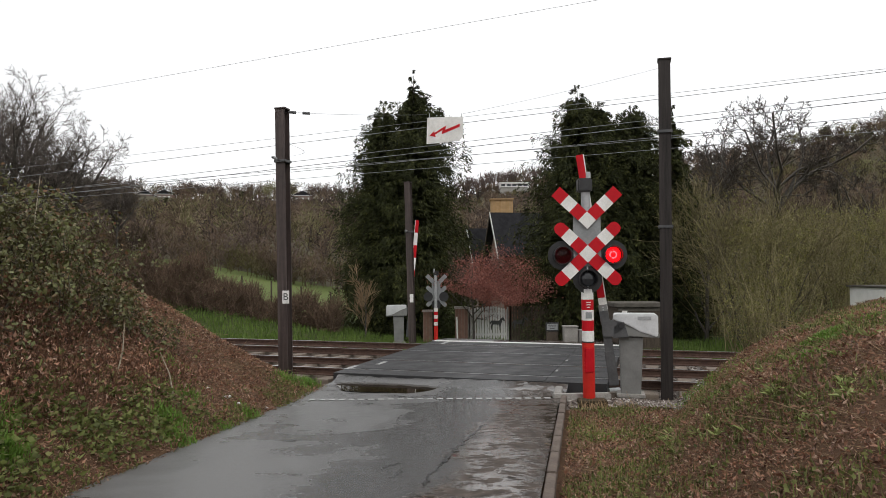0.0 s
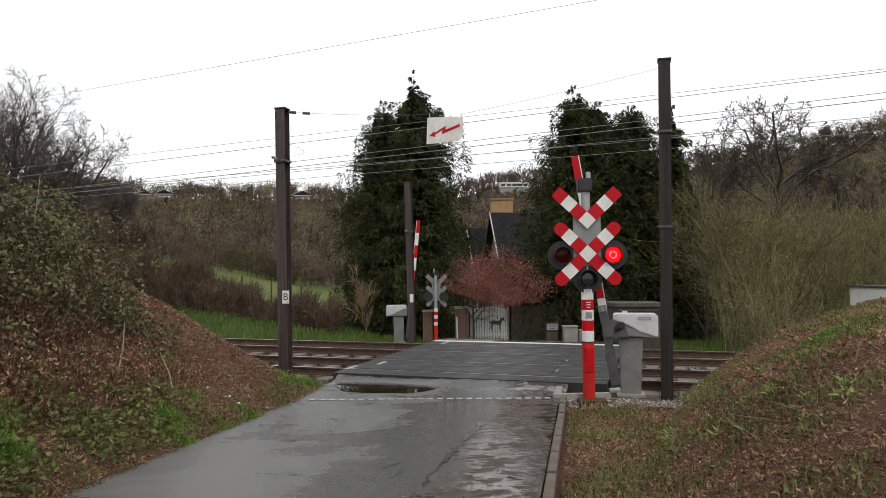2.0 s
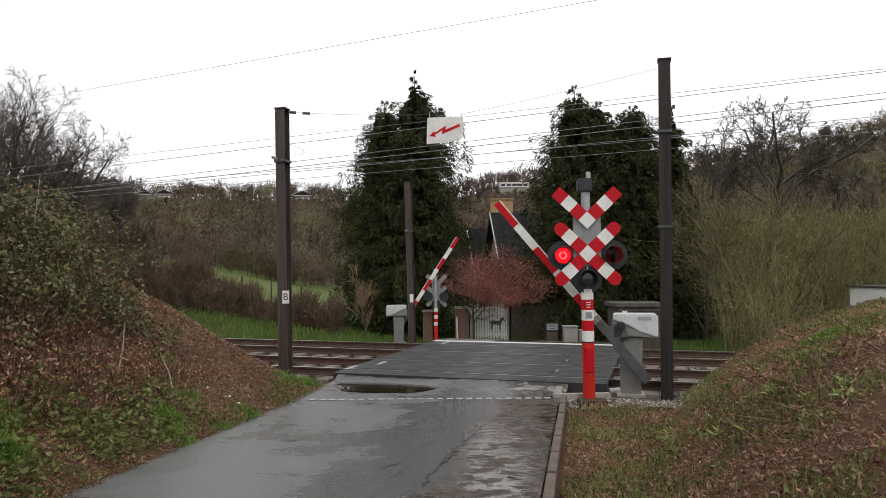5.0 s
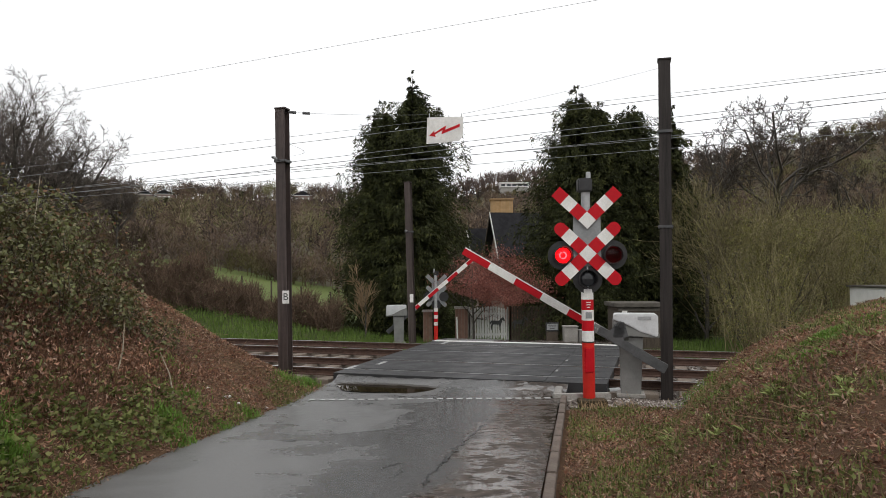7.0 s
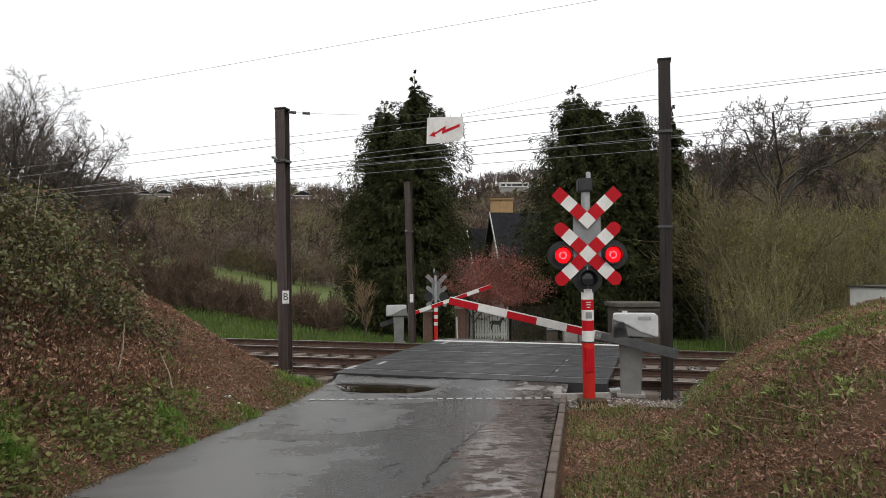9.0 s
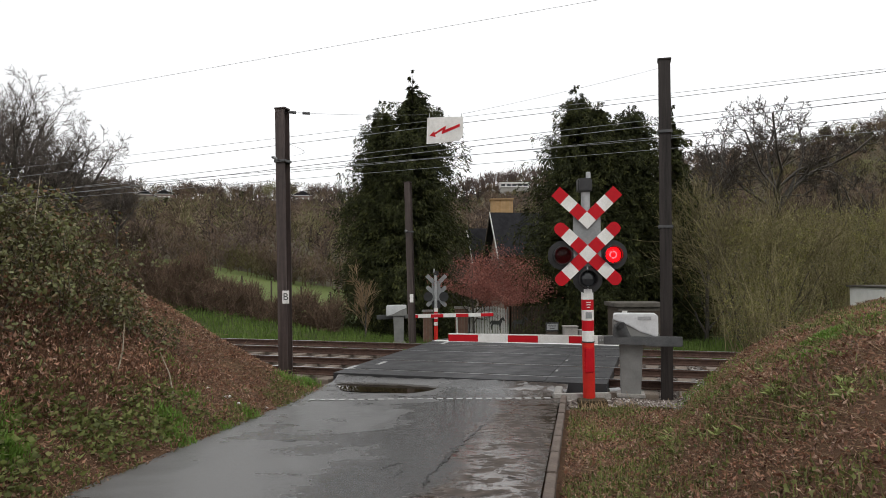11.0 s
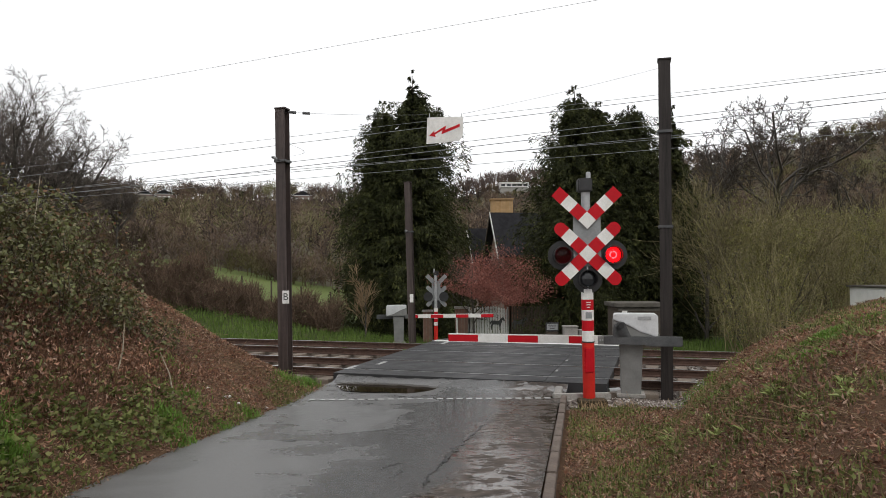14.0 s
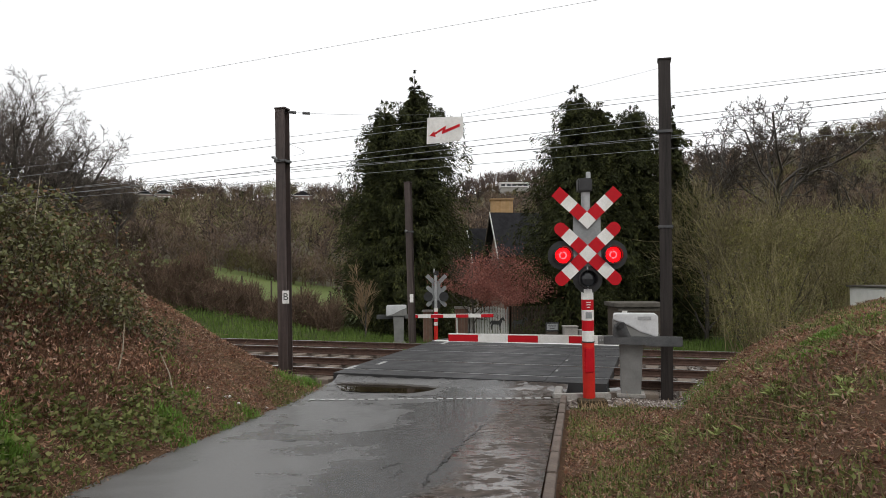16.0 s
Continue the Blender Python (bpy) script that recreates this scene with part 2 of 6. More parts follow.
M = {
    "asphalt": wet_asphalt(),
    "deck": worn("crossing_panel", (0.02, 0.02, 0.021), (0.042, 0.042, 0.044), 2.5, 0.55, bump=0.3, dist=0.004, grain=90, spec=0.35),
    "rail_side": worn("rusty_rail", (0.04, 0.022, 0.016), (0.095, 0.05, 0.035), 7, 0.8),
    "rail_top": worn("polished_rail_head", (0.24, 0.24, 0.24), (0.42, 0.42, 0.42), 9, 0.4, 1.0, 0.05),
    "sleeper": worn("sleeper", (0.09, 0.072, 0.056), (0.25, 0.2, 0.16), 3, 0.85, stretch=(2, 12, 4)),
    "ballast": worn("ballast", (0.07, 0.058, 0.05), (0.2, 0.175, 0.155), 9, 0.9, bump=0.9, dist=0.03, grain=26),
    "concrete": worn("concrete", (0.2, 0.19, 0.175), (0.36, 0.345, 0.32), 4, 0.85, bump=0.35),
    "kerb": worn("kerb", (0.06, 0.045, 0.036), (0.15, 0.115, 0.092), 3, 0.75, bump=0.5),
    "white": worn("white_paint", (0.62, 0.61, 0.58), (0.8, 0.8, 0.78), 5, 0.45, bump=0.05),
    "line": worn("road_paint", (0.2, 0.2, 0.2), (0.5, 0.5, 0.49), 9, 0.5),
    "red": worn("red_paint", (0.4, 0.004, 0.011), (0.53, 0.007, 0.015), 4, 0.5, bump=0.05, spec=0.22),
    "orange_red": worn("post_red", (0.45, 0.018, 0.012), (0.6, 0.026, 0.017), 4, 0.5, bump=0.05, spec=0.25),
    "grey_plate": worn("grey_plate", (0.2, 0.21, 0.215), (0.27, 0.28, 0.285), 5, 0.5, bump=0.05),
    "grey_box": worn("grey_housing", (0.15, 0.15, 0.145), (0.24, 0.24, 0.232), 3, 0.55, bump=0.12),
    "galv": worn("galvanised", (0.3, 0.31, 0.32), (0.47, 0.48, 0.49), 8, 0.45, 0.4, 0.08),
    "dark_grey": worn("dark_grey_steel", (0.05, 0.052, 0.055), (0.1, 0.102, 0.105), 5, 0.5, bump=0.1),
    "black": worn("black_hood", (0.012, 0.012, 0.013), (0.03, 0.03, 0.032), 6, 0.45, bump=0.05),
    "pole": wood_pole(),
    "wire": worn("wire", (0.16, 0.165, 0.17), (0.3, 0.31, 0.32), 5, 0.5, 0.2, 0.02),
    "hood_white": worn("hood", (0.5, 0.51, 0.52), (0.66, 0.67, 0.68), 4, 0.45, bump=0.05),
    "ink": worn("ink", (0.03, 0.03, 0.03), (0.06, 0.06, 0.06), 9, 0.6),
    "litter": earth("leaf_litter", [(0.045, 0.024, 0.015), (0.115, 0.06, 0.036), (0.1, 0.066, 0.036)]),
    "grass_soil": earth("grass_soil", [(0.03, 0.045, 0.012), (0.055, 0.08, 0.02), (0.065, 0.07, 0.027)]),
    "meadow": earth("meadow", [(0.075, 0.1, 0.024), (0.1, 0.13, 0.035), (0.12, 0.145, 0.045)], 0.25, 0.4),
    "wood_floor": earth("wood_floor", [(0.05, 0.04, 0.027), (0.08, 0.064, 0.042), (0.07, 0.072, 0.034)], 0.06, 0.4),
    "bark": worn("bark", (0.035, 0.03, 0.025), (0.105, 0.092, 0.078), 5, 0.9, stretch=(6, 6, 1), bump=0.6),
    "twig": leafy("twigs", [(0.045, 0.036, 0.029), (0.075, 0.06, 0.048), (0.105, 0.085, 0.069)], 0.9, 0),
    "olive_twig": leafy("budding_twigs", [(0.12, 0.1, 0.052), (0.2, 0.17, 0.085), (0.3, 0.26, 0.14)], 0.9, 0),
    "conifer": conifer_leaf(),
    "cherry": leafy("plum_leaf", [(0.19, 0.07, 0.056), (0.36, 0.14, 0.11), (0.5, 0.22, 0.175)], 0.7, 0.25),
    "bramble": leafy("bramble_leaf", [(0.06, 0.042, 0.02), (0.1, 0.1, 0.032), (0.14, 0.155, 0.05), (0.22, 0.23, 0.115), (0.22, 0.1, 0.055)], 0.5, 0.15),
    "grass": leafy("grass_blade", [(0.1, 0.18, 0.03), (0.17, 0.3, 0.045), (0.22, 0.36, 0.07)], 0.55, 0.3),
    "dry_grass": leafy("dry_grass", [(0.24, 0.155, 0.085), (0.42, 0.31, 0.19), (0.16, 0.1, 0.055)], 0.8, 0.2),
    "dead_leaf": leafy("dead_leaf", [(0.08, 0.036, 0.024), (0.3, 0.14, 0.085), (0.48, 0.26, 0.165), (0.18, 0.088, 0.055), (0.66, 0.46, 0.34)], 0.45, 0.1),
    # first two tones stand for shaded and sunlit crowns, painted into the twigs
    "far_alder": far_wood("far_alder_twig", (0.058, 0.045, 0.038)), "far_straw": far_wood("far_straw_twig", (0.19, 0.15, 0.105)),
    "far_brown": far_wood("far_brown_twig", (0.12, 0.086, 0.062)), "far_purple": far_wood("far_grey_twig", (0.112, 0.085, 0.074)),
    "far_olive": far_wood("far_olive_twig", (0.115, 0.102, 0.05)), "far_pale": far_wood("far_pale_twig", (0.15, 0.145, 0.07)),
    "slate": worn("slate_roof", (0.014, 0.014, 0.016), (0.028, 0.028, 0.031), 3, 0.85, bump=0.3, spec=0.12),
    "brick": bricks("red_brick", (0.2, 0.075, 0.05), (0.28, 0.11, 0.075), (0.3, 0.27, 0.24), 0.25),
    "pillar": bricks("pillar_brick", (0.13, 0.075, 0.055), (0.19, 0.115, 0.085), (0.22, 0.2, 0.18), 0.25),
    "ochre": bricks("ochre_brick", (0.42, 0.26, 0.12), (0.5, 0.33, 0.17), (0.4, 0.3, 0.2), 0.25),
    "gate_white": worn("gate_white", (0.5, 0.5, 0.48), (0.68, 0.68, 0.66), 5, 0.6),
    "plank": worn("brown_plank", (0.035, 0.026, 0.018), (0.075, 0.056, 0.04), 4, 0.85, stretch=(8, 8, 1)),
    "glass": Nodes("dark_glass", 0.06).set(Base_Color=(0.03, 0.032, 0.036)).m,
    "lens_red": None, "lamp_on": glow("lamp_glow", (1.0, 0.014, 0.022), 4.0), "lamp_core": glow("lamp_core", (1.0, 0.16, 0.17), 9.0),
    "pole_dark": worn("dark_mast", (0.006, 0.005, 0.005), (0.042, 0.034, 0.031), 1.6, 0.6, stretch=(16, 16, 0.7), bump=0.3, spec=0.3),
    "verge": leafy("verge_grass", [(0.075, 0.125, 0.024), (0.125, 0.2, 0.036), (0.165, 0.24, 0.05)], 0.55, 0.25),
    "hedge_twig": leafy("hedge_twig", [(0.08, 0.05, 0.036), (0.15, 0.1, 0.07), (0.22, 0.15, 0.1)], 0.9, 0),
    "water": water(),
    "rubbish": worn("rubbish_white", (0.55, 0.55, 0.54), (0.75, 0.75, 0.74), 9, 0.5),
    "green_plastic": worn("green_plastic", (0.01, 0.3, 0.1), (0.02, 0.42, 0.16), 9, 0.4),
}
lens = Nodes("red_lens", 0.12)
lens.set(Base_Color=(0.5, 0.03, 0.04), Transmission_Weight=1.0, IOR=1.3)
M["lens_red"] = lens.m

# ---- mesh tools ----


def part(name, bm, material, parent, label=""):
    """Links a bmesh as one mesh object, under a thing or a part or at top level."""
    me = bpy.data.meshes.new(name)
    bm.to_mesh(me)
    bm.free()
    for m in material if isinstance(material, (list, tuple)) else [material]:
        me.materials.append(m)
    ob = new(name, me)
    ob.parent = parent
    if label:
        tagged(ob, label)
    return ob


def fast(name, verts, faces, material, parent=None, smooth=False):
    me = bpy.data.meshes.new(name)
    me.from_pydata([tuple(v) for v in verts], [], faces)
    me.materials.append(material)
    if smooth:
        me.shade_smooth()
    ob = new(name, me)
    ob.parent = parent
    return ob


def thing(name, m, label, category, group="", kind=""):
    ob = new(name)
    ob.matrix_basis = m
    return tagged(ob, label, category, group, kind)


def box(sx, sy, sz, x=0.0, y=0.0, z=0.0, bevel=0.0, turn=None, bm=None):
    """A bevelled block with its centre at x, y, z."""
    bm = bm or bmesh.new()
    made = bmesh.ops.create_cube(bm, size=1.0)["verts"]
    m = Matrix.Translation((x, y, z)) @ (turn or Matrix.Identity(4)) @ Matrix.Diagonal((sx, sy, sz, 1))
    bmesh.ops.transform(bm, matrix=m, verts=made)
    if bevel:
        edges = list({e for v in made for e in v.link_edges})
        bmesh.ops.bevel(bm, geom=edges, offset=bevel, segments=2, affect="EDGES")
    return bm


def rod(a, b, r0, r1=None, n=10, bm=None):
    """A tapered round bar from a to b."""
    bm = bm or bmesh.new()
    a, b = Vector(a), Vector(b)
    r1 = r0 if r1 is None else r1
    m = Matrix.Translation((a + b) / 2) @ (b - a).to_track_quat("Z", "Y").to_matrix().to_4x4()
    bmesh.ops.create_cone(bm, cap_ends=True, segments=n, radius1=r0, radius2=r1, depth=(b - a).length, matrix=m)
    return bm


def slab(outline, thick, axis="y", bevel=0.0, bm=None, at=0.0):
    """A flat outline of (u, v) pulled out by thick along an axis, from at on."""
    bm = bm or bmesh.new()
    put = {"y": lambda u, v, w: (u, w, v), "z": lambda u, v, w: (u, v, w), "x": lambda u, v, w: (w, u, v)}[axis]
    vs = [bm.verts.new(put(u, v, at)) for u, v in outline]
    f = bm.faces.new(vs)
    out = bmesh.ops.extrude_face_region(bm, geom=[f])["geom"]
    bmesh.ops.translate(bm, vec=put(0, 0, thick), verts=[g for g in out if isinstance(g, bmesh.types.BMVert)])
    bmesh.ops.recalc_face_normals(bm, faces=bm.faces)
    if bevel:
        bmesh.ops.bevel(bm, geom=bm.edges[:], offset=bevel, segments=2, affect="EDGES")
    return bm


# ---- the lie of the land ----
C, S = 0.9537, 0.3007          # the tracks run along (C, -S); their normal is (S, C)
RAILS = (12.6, 14.1, 15.9, 17.4)   # distance of each rail along the normal


def along(t, s, z=0.0):
    return Vector((C * t + S * s, -S * t + C * s, z))


def ts(x, y):
    return C * x - S * y, S * x + C * y


def ease(a, b, v):
    u = min(1.0, max(0.0, (v - a) / (b - a)))
    return u * u * (3 - 2 * u)


def lane_left(y):
    return -3.12 + 0.145 * (y - 5.7) if y < 12 else -2.2 + (y - 12) * 0.22


def lane_right(y):
    return 0.8 + 0.2 * (y - 5.7)


def lane_z(y):
    return 0.04 * (11.0 - max(-30, y)) if y < 11 else 0.0


def skyline(u):
    """Rise of the far ridge over the eye, by bearing."""
    return float(np.interp(u, [-3, -0.7, -0.15, 0.1, 0.35, 0.65, 1.5], [0.1, 0.098, 0.1, 0.125, 0.145, 0.175, 0.18]))


def land(x, y):
    t, s = ts(x, y)
    wob = noise.noise(Vector((x * 0.7, y * 0.7, 0))) * 0.10 + noise.noise(Vector((x * 2.1, y * 2.1, 5))) * 0.05
    if s < 19.5:
        z = lane_z(y) - 0.06
        grow = 1 - ease(10.7, 12.1, s)
        dl = lane_left(y) - x
        dr = x - lane_right(y) - 0.9 - 0.95 * ease(6, 10.5, y)
        up = 0.0
        if dl > 0:
            up = min(2.35, (0.64 - 0.13 * ease(8.0, 11.6, y)) * dl) + 0.25 * ease(0, 1.5, dl) * wob * 4
        elif dr > 0:
            up = 1.72 * math.tanh(0.9 * dr / 1.72) + 0.8 * ease(0, 1.0, dr) * wob
        elif x < lane_right(y):
            z -= 0.12
        z -= 0.11 * math.exp(-((x - 2.35) / 0.5) ** 2 - ((y - 10.6) / 0.3) ** 2)
        z += up * (1 - ease(10.2, 12.0, s) if dl > 0 else 1 - ease(11.2, 12.2, s))
        z += -0.14 * ease(11.4, 12.0, s)
        if s > 18.0:
            z -= 0.3 * ease(18.0, 19.5, s)
        return z
    r = math.hypot(x, y)
    z = -0.5 - 0.55 * ease(20, 27, s)
    # verge, hedge bank and meadow rise towards the west
    if x < 0:
        rise = -0.56 + 0.19 * min(30.0, max(0.0, -4.6 - x))
        z += (rise - z) * ease(-1.5, -5.0, x) * ease(19.5, 26, s)
    z += wob * 0.5 * ease(20, 24, s)
    z += 2.0 * ease(8, 30, x) * ease(22, 45, s)
    u = x / max(y, 1.0)
    if r > 70:
        q = min(r, 440.0)
        z += skyline(u) * q * (q - 70) / 370
    return z


def ground_sheet():
    def steps(lo, hi, fine, far_lo, far_hi, grow=1.13):
        out, d, v = [], fine, lo
        while v > far_lo:
            d *= grow
            v -= d
            out.append(v)
        out = out[::-1] + list(np.arange(lo, hi, fine))
        d, v = fine, hi
        while v < far_hi:
            out.append(v)
            d *= grow
            v += d
        return out
    xs, ys = steps(-9, 9.5, 0.2, -900, 900), steps(2.0, 24, 0.2, -900, 1000)
    verts, faces, kinds = [], [], []
    for y in ys:
        for x in xs:
            t, s = ts(x, y)
            r = math.hypot(x, y)
            z = land(x, y) if y > 0 else land(x, 0.0)
            if y < 0 and r > 60:
                z += (45 - z) * ease(60, 440, r)
            verts.append((x, y, z))
    w = len(xs)
    for j in range(len(ys) - 1):
        for i in range(w - 1):
            faces.append((j * w + i, j * w + i + 1, (j + 1) * w + i + 1, (j + 1) * w + i))
            x, y = (xs[i] + xs[i + 1]) / 2, (ys[j] + ys[j + 1]) / 2
            t, s = ts(x, y)
            r = math.hypot(x, y)
            jit = noise.noise(Vector((x * 0.9, y * 0.9, 3)))
            if r > 67 + 5 * jit:
                k = 3
            elif s > 33 + jit * 2 and (x < 2 or x > 17) and s > 31:
                k = 2
            elif s > 18.9:
                k = 1
            elif 11.75 + 0.25 * jit < s < 19.0:
                k = 4
            elif lane_right(y) < x < lane_right(y) + 2.2 + jit and s > 10.6 + jit * 0.4:
                k = 4
            else:
                k = 0
            kinds.append(k)
    g = fast("ground", verts, faces, M["litter"], smooth=True)
    for m in ("grass_soil", "meadow", "wood_floor", "ballast"):
        g.data.materials.append(M[m])
    g.data.polygons.foreach_set("material_index", kinds)
    tagged(g, "leaf-littered banks, grass verge and wooded valley sides", "ground", kind="structure")


ground_sheet()


def lane():
    """The wet lane up to the crossing, slightly uneven, with the broken strip along its kerb."""
    verts, faces, kinds = [], [], []
    ys = np.arange(-12, 13.61, 0.15)
    n = 34
    for y in ys:
        a, b = lane_left(y), lane_right(y) if y < 10.6 else lane_right(10.6) + (y - 10.6) * 0.3
        for i in range(n + 1):
            x = a - 0.12 + (b - a + 0.12) * i / n
            z = lane_z(y) - 0.012 * abs(2 * i / n - 1) ** 3 + 0.008 * noise.noise(Vector((x * 0.9, y * 0.5, 9)))
            t, s = ts(x, y)
            z += 0.1 * ease(11.72, 12.04, s) - 0.065 * math.exp(-((x + 1.05) / 0.95) ** 2 - ((y - 12.42) / 0.8) ** 2)
            verts.append((x, y, z))
    for j in range(len(ys) - 1):
        for i in range(n):
            x, y = verts[j * (n + 1) + i][:2]
            if ts(x, y)[1] > 12.1:
                continue
            faces.append((j * (n + 1) + i, j * (n + 1) + i + 1, (j + 1) * (n + 1) + i + 1, (j + 1) * (n + 1) + i))
    r = fast("road", verts, faces, M["asphalt"], smooth=True)
    tagged(r, "wet grey asphalt lane leading to the level crossing", "road", kind="structure")


lane()


def far_lane():
    verts, faces = [], []
    ss = np.arange(18.2, 33, 0.4)
    for s in ss:
        for t in np.linspace(-6.1 + (s - 18.2) * 0.06, -1.2, 8):
            p = along(t, s)
            z = 0.1 - 1.08 * ease(18.2, 27.5, s)
            verts.append((p.x, p.y, z))
    for j in range(len(ss) - 1):
        for i in range(7):
            faces.append((j * 8 + i, j * 8 + i + 1, (j + 1) * 8 + i + 1, (j + 1) * 8 + i))
    tagged(fast("road_far", verts, faces, M["asphalt"], smooth=True), "asphalt lane falling away behind the crossing", "road", kind="structure")


far_lane()

# ---- tracks and crossing ----
DECK = (-6.05, -0.85)      # stretch of the track that the crossing covers


def rail_bm(s, t0, t1):
    """One rail: foot, web and head."""
    bm = bmesh.new()
    prof = [(-0.07, -0.15), (0.07, -0.15), (0.07, -0.135), (0.012, -0.12), (0.012, -0.04), (0.036, -0.03), (0.036, 0.0), (-0.036, 0.0), (-0.036, -0.03), (-0.012, -0.04), (-0.012, -0.12), (-0.07, -0.135)]
    rings = [[bm.verts.new(along(t, s + u, 0.1 + v)) for u, v in prof] for t in (t0, t1)]
    for i in range(len(prof)):
        f = bm.faces.new((rings[0][i], rings[0][i - 1], rings[1][i - 1], rings[1][i]))
        f.material_index = 1 if i == 7 else 0
    bmesh.ops.recalc_face_normals(bm, faces=bm.faces)
    return bm


def track(name, pair):
    tr = thing(name, pose(0, 0, 0), "railway track with rusty rails on timber sleepers in ballast", "railway track", "railway tracks")
    for s in pair:
        part("rail", rail_bm(s, -90, 90), [M["rail_side"], M["rail_top"]], tr)
    mid = sum(pair) / 2
    me = None
    t = -20.0
    while t < 14:
        if not DECK[0] + 0.1 < t < DECK[1] - 0.1:
            if me is None:
                ob = part("sleeper", box(0.26, 2.5, 0.16, bevel=0.012), M["sleeper"], tr)
                me = ob.data
            else:
                ob = new("sleeper", me)
                ob.parent = tr
            p = along(t, mid, -0.135 + random.uniform(-0.01, 0.004))
            ob.matrix_basis = pose(p.x, p.y, p.z, 0, 0, -math.degrees(math.asin(S)) + random.uniform(-1, 1))
        t += 0.62
    return tr


track("railway_track", RAILS[:2])
track("railway_track", RAILS[2:])


def stones():
    """Ballast stones, lying between and beside the sleepers."""
    rng = np.random.default_rng(3)
    verts, faces = [], []
    base = np.array([(1, 0, 0), (-1, 0, 0), (0, 1, 0), (0, -1, 0), (0, 0, 1), (0, 0, -1)], float)
    tri = [(0, 2, 4), (2, 1, 4), (1, 3, 4), (3, 0, 4), (2, 0, 5), (1, 2, 5), (3, 1, 5), (0, 3, 5)]
    for k in range(20000):
        t, s = rng.uniform(-14, 9), rng.uniform(11.6, 18.7)
        if k > 16500:
            q = (rng.uniform(1.95, 4.0), rng.uniform(10.25, 11.9))
            t, s = ts(*q)
        if DECK[0] - 0.05 < t < DECK[1] + 0.05 and s > 11.95 or along(t, s).x < lane_right(along(t, s).y) + 0.15 and DECK[0] + 0.3 < t:
            continue
        p = along(t, s)
        z = land(p.x, p.y) + 0.015
        size = rng.uniform(0.018, 0.042)
        sh = base * (size * rng.uniform(0.6, 1.3, (6, 1)))
        a = rng.uniform(0, 6.28)
        ca, sa = math.cos(a), math.sin(a)
        i0 = len(verts)
        for q in sh:
            verts.append((p.x + q[0] * ca - q[1] * sa, p.y + q[0] * sa + q[1] * ca, z + q[2] * 0.7))
        faces += [tuple(i0 + j for j in f) for f in tri]
    tagged(fast("ballast_stones", verts, faces, M["stone"]), "brown and grey crushed ballast stones", "ballast", kind="stuff")


st = Nodes("ballast_stone", 0.85, spec=0.3)
st.set(Base_Color=st.ramp(st.node("ShaderNodeNewGeometry").outputs["Random Per Island"], [(0.0, (0.06, 0.045, 0.038)), (0.4, (0.13, 0.105, 0.09)), (0.8, (0.24, 0.21, 0.19)), (1.0, (0.45, 0.42, 0.39))]))
M["stone"] = st.m
stones()


def crossing():
    d = tagged(new("crossing_deck"), "dark wet rubber and asphalt level crossing deck", "crossing deck", kind="structure")
    gap = 0.055
    rows = [(12.02, RAILS[0] - 0.045), (RAILS[0] + gap + 0.03, RAILS[1] - gap - 0.03), (RAILS[1] + 0.045, RAILS[2] - 0.045), (RAILS[2] + gap + 0.03, RAILS[3] - gap - 0.03), (RAILS[3] + 0.045, 18.35)]
    for a, b in rows:
        cut = DECK[0] + 0.79 * (DECK[1] - DECK[0])
        for t0, t1 in ((DECK[0], cut), (cut, DECK[1])):
            w = t1 - t0
            p = along(t0 + w / 2, (a + b) / 2, 0.1 - 0.13 + random.uniform(-0.003, 0.003))
            ob = part("deck_panel", box(w - 0.004, b - a, 0.26, bevel=0.004), M["deck"], d)
            ob.matrix_basis = pose(p.x, p.y, p.z, 0, 0, -17.5)
    return d


crossing()


def mark(name, t, s, w, l, z, label, turn=0.0, mat="line", group="road markings"):
    p = along(t, s, z)
    ob = part(name, box(w, l, 0.006, bevel=0.002), M[mat], None)
    ob.matrix_basis = pose(p.x, p.y, p.z, 0, 0, -17.5 + turn)
    return tagged(ob, label, "road marking", group, "structure")


for s, dt, l in ((12.75, 0.05, 0.5), (13.5, 0.4, 0.45), (17.75, 0.5, 0.75)):
    mark("edge_mark", DECK[0] + dt, s, 0.1, l, 0.1045, "worn white edge mark on the crossing deck")
for s in (13.35, 14.9):
    mark("edge_mark", DECK[1] - 1.05, s, 0.05, 0.22, 0.1045, "worn white edge mark on the crossing deck")
mark("edge_line", -3.45, 18.18, 5.1, 0.24, 0.107, "white line along the far edge of the crossing deck", 0.0, "white")
n_dash = 25
for i in range(n_dash):
    x = -2.2 + 3.95 * (i + 0.5) / n_dash
    ob = part("stop_line_mark", box(0.1, 0.085, 0.006, bevel=0.002), M["line"], None)
    ob.matrix_basis = pose(x, 11.0, lane_z(11) + 0.006 + 0.008 * noise.noise(Vector((x * 0.9, 5.5, 9))), 0, 0, random.uniform(-3, 3))
    tagged(ob, "worn white block of the dashed stop line", "road marking", "stop line", "structure")


def puddle():
    bm = bmesh.new()
    ring = []
    for i in range(40):
        a = 2 * math.pi * i / 40
        r = 1 + 0.28 * noise.noise(Vector((math.cos(a) * 1.6, math.sin(a) * 1.6, 4)))
        ring.append(bm.verts.new((1.12 * r * math.cos(a), 0.85 * r * math.sin(a), 0)))
    bm.faces.new(ring)
    ob = part("puddle", bm, M["water"], None)
    ob.matrix_basis = pose(-0.95, 12.48, -0.022, 0, 0, -17)
    tagged(ob, "shallow brown rain puddle on the lane before the crossing", "puddle", kind="structure")


puddle()


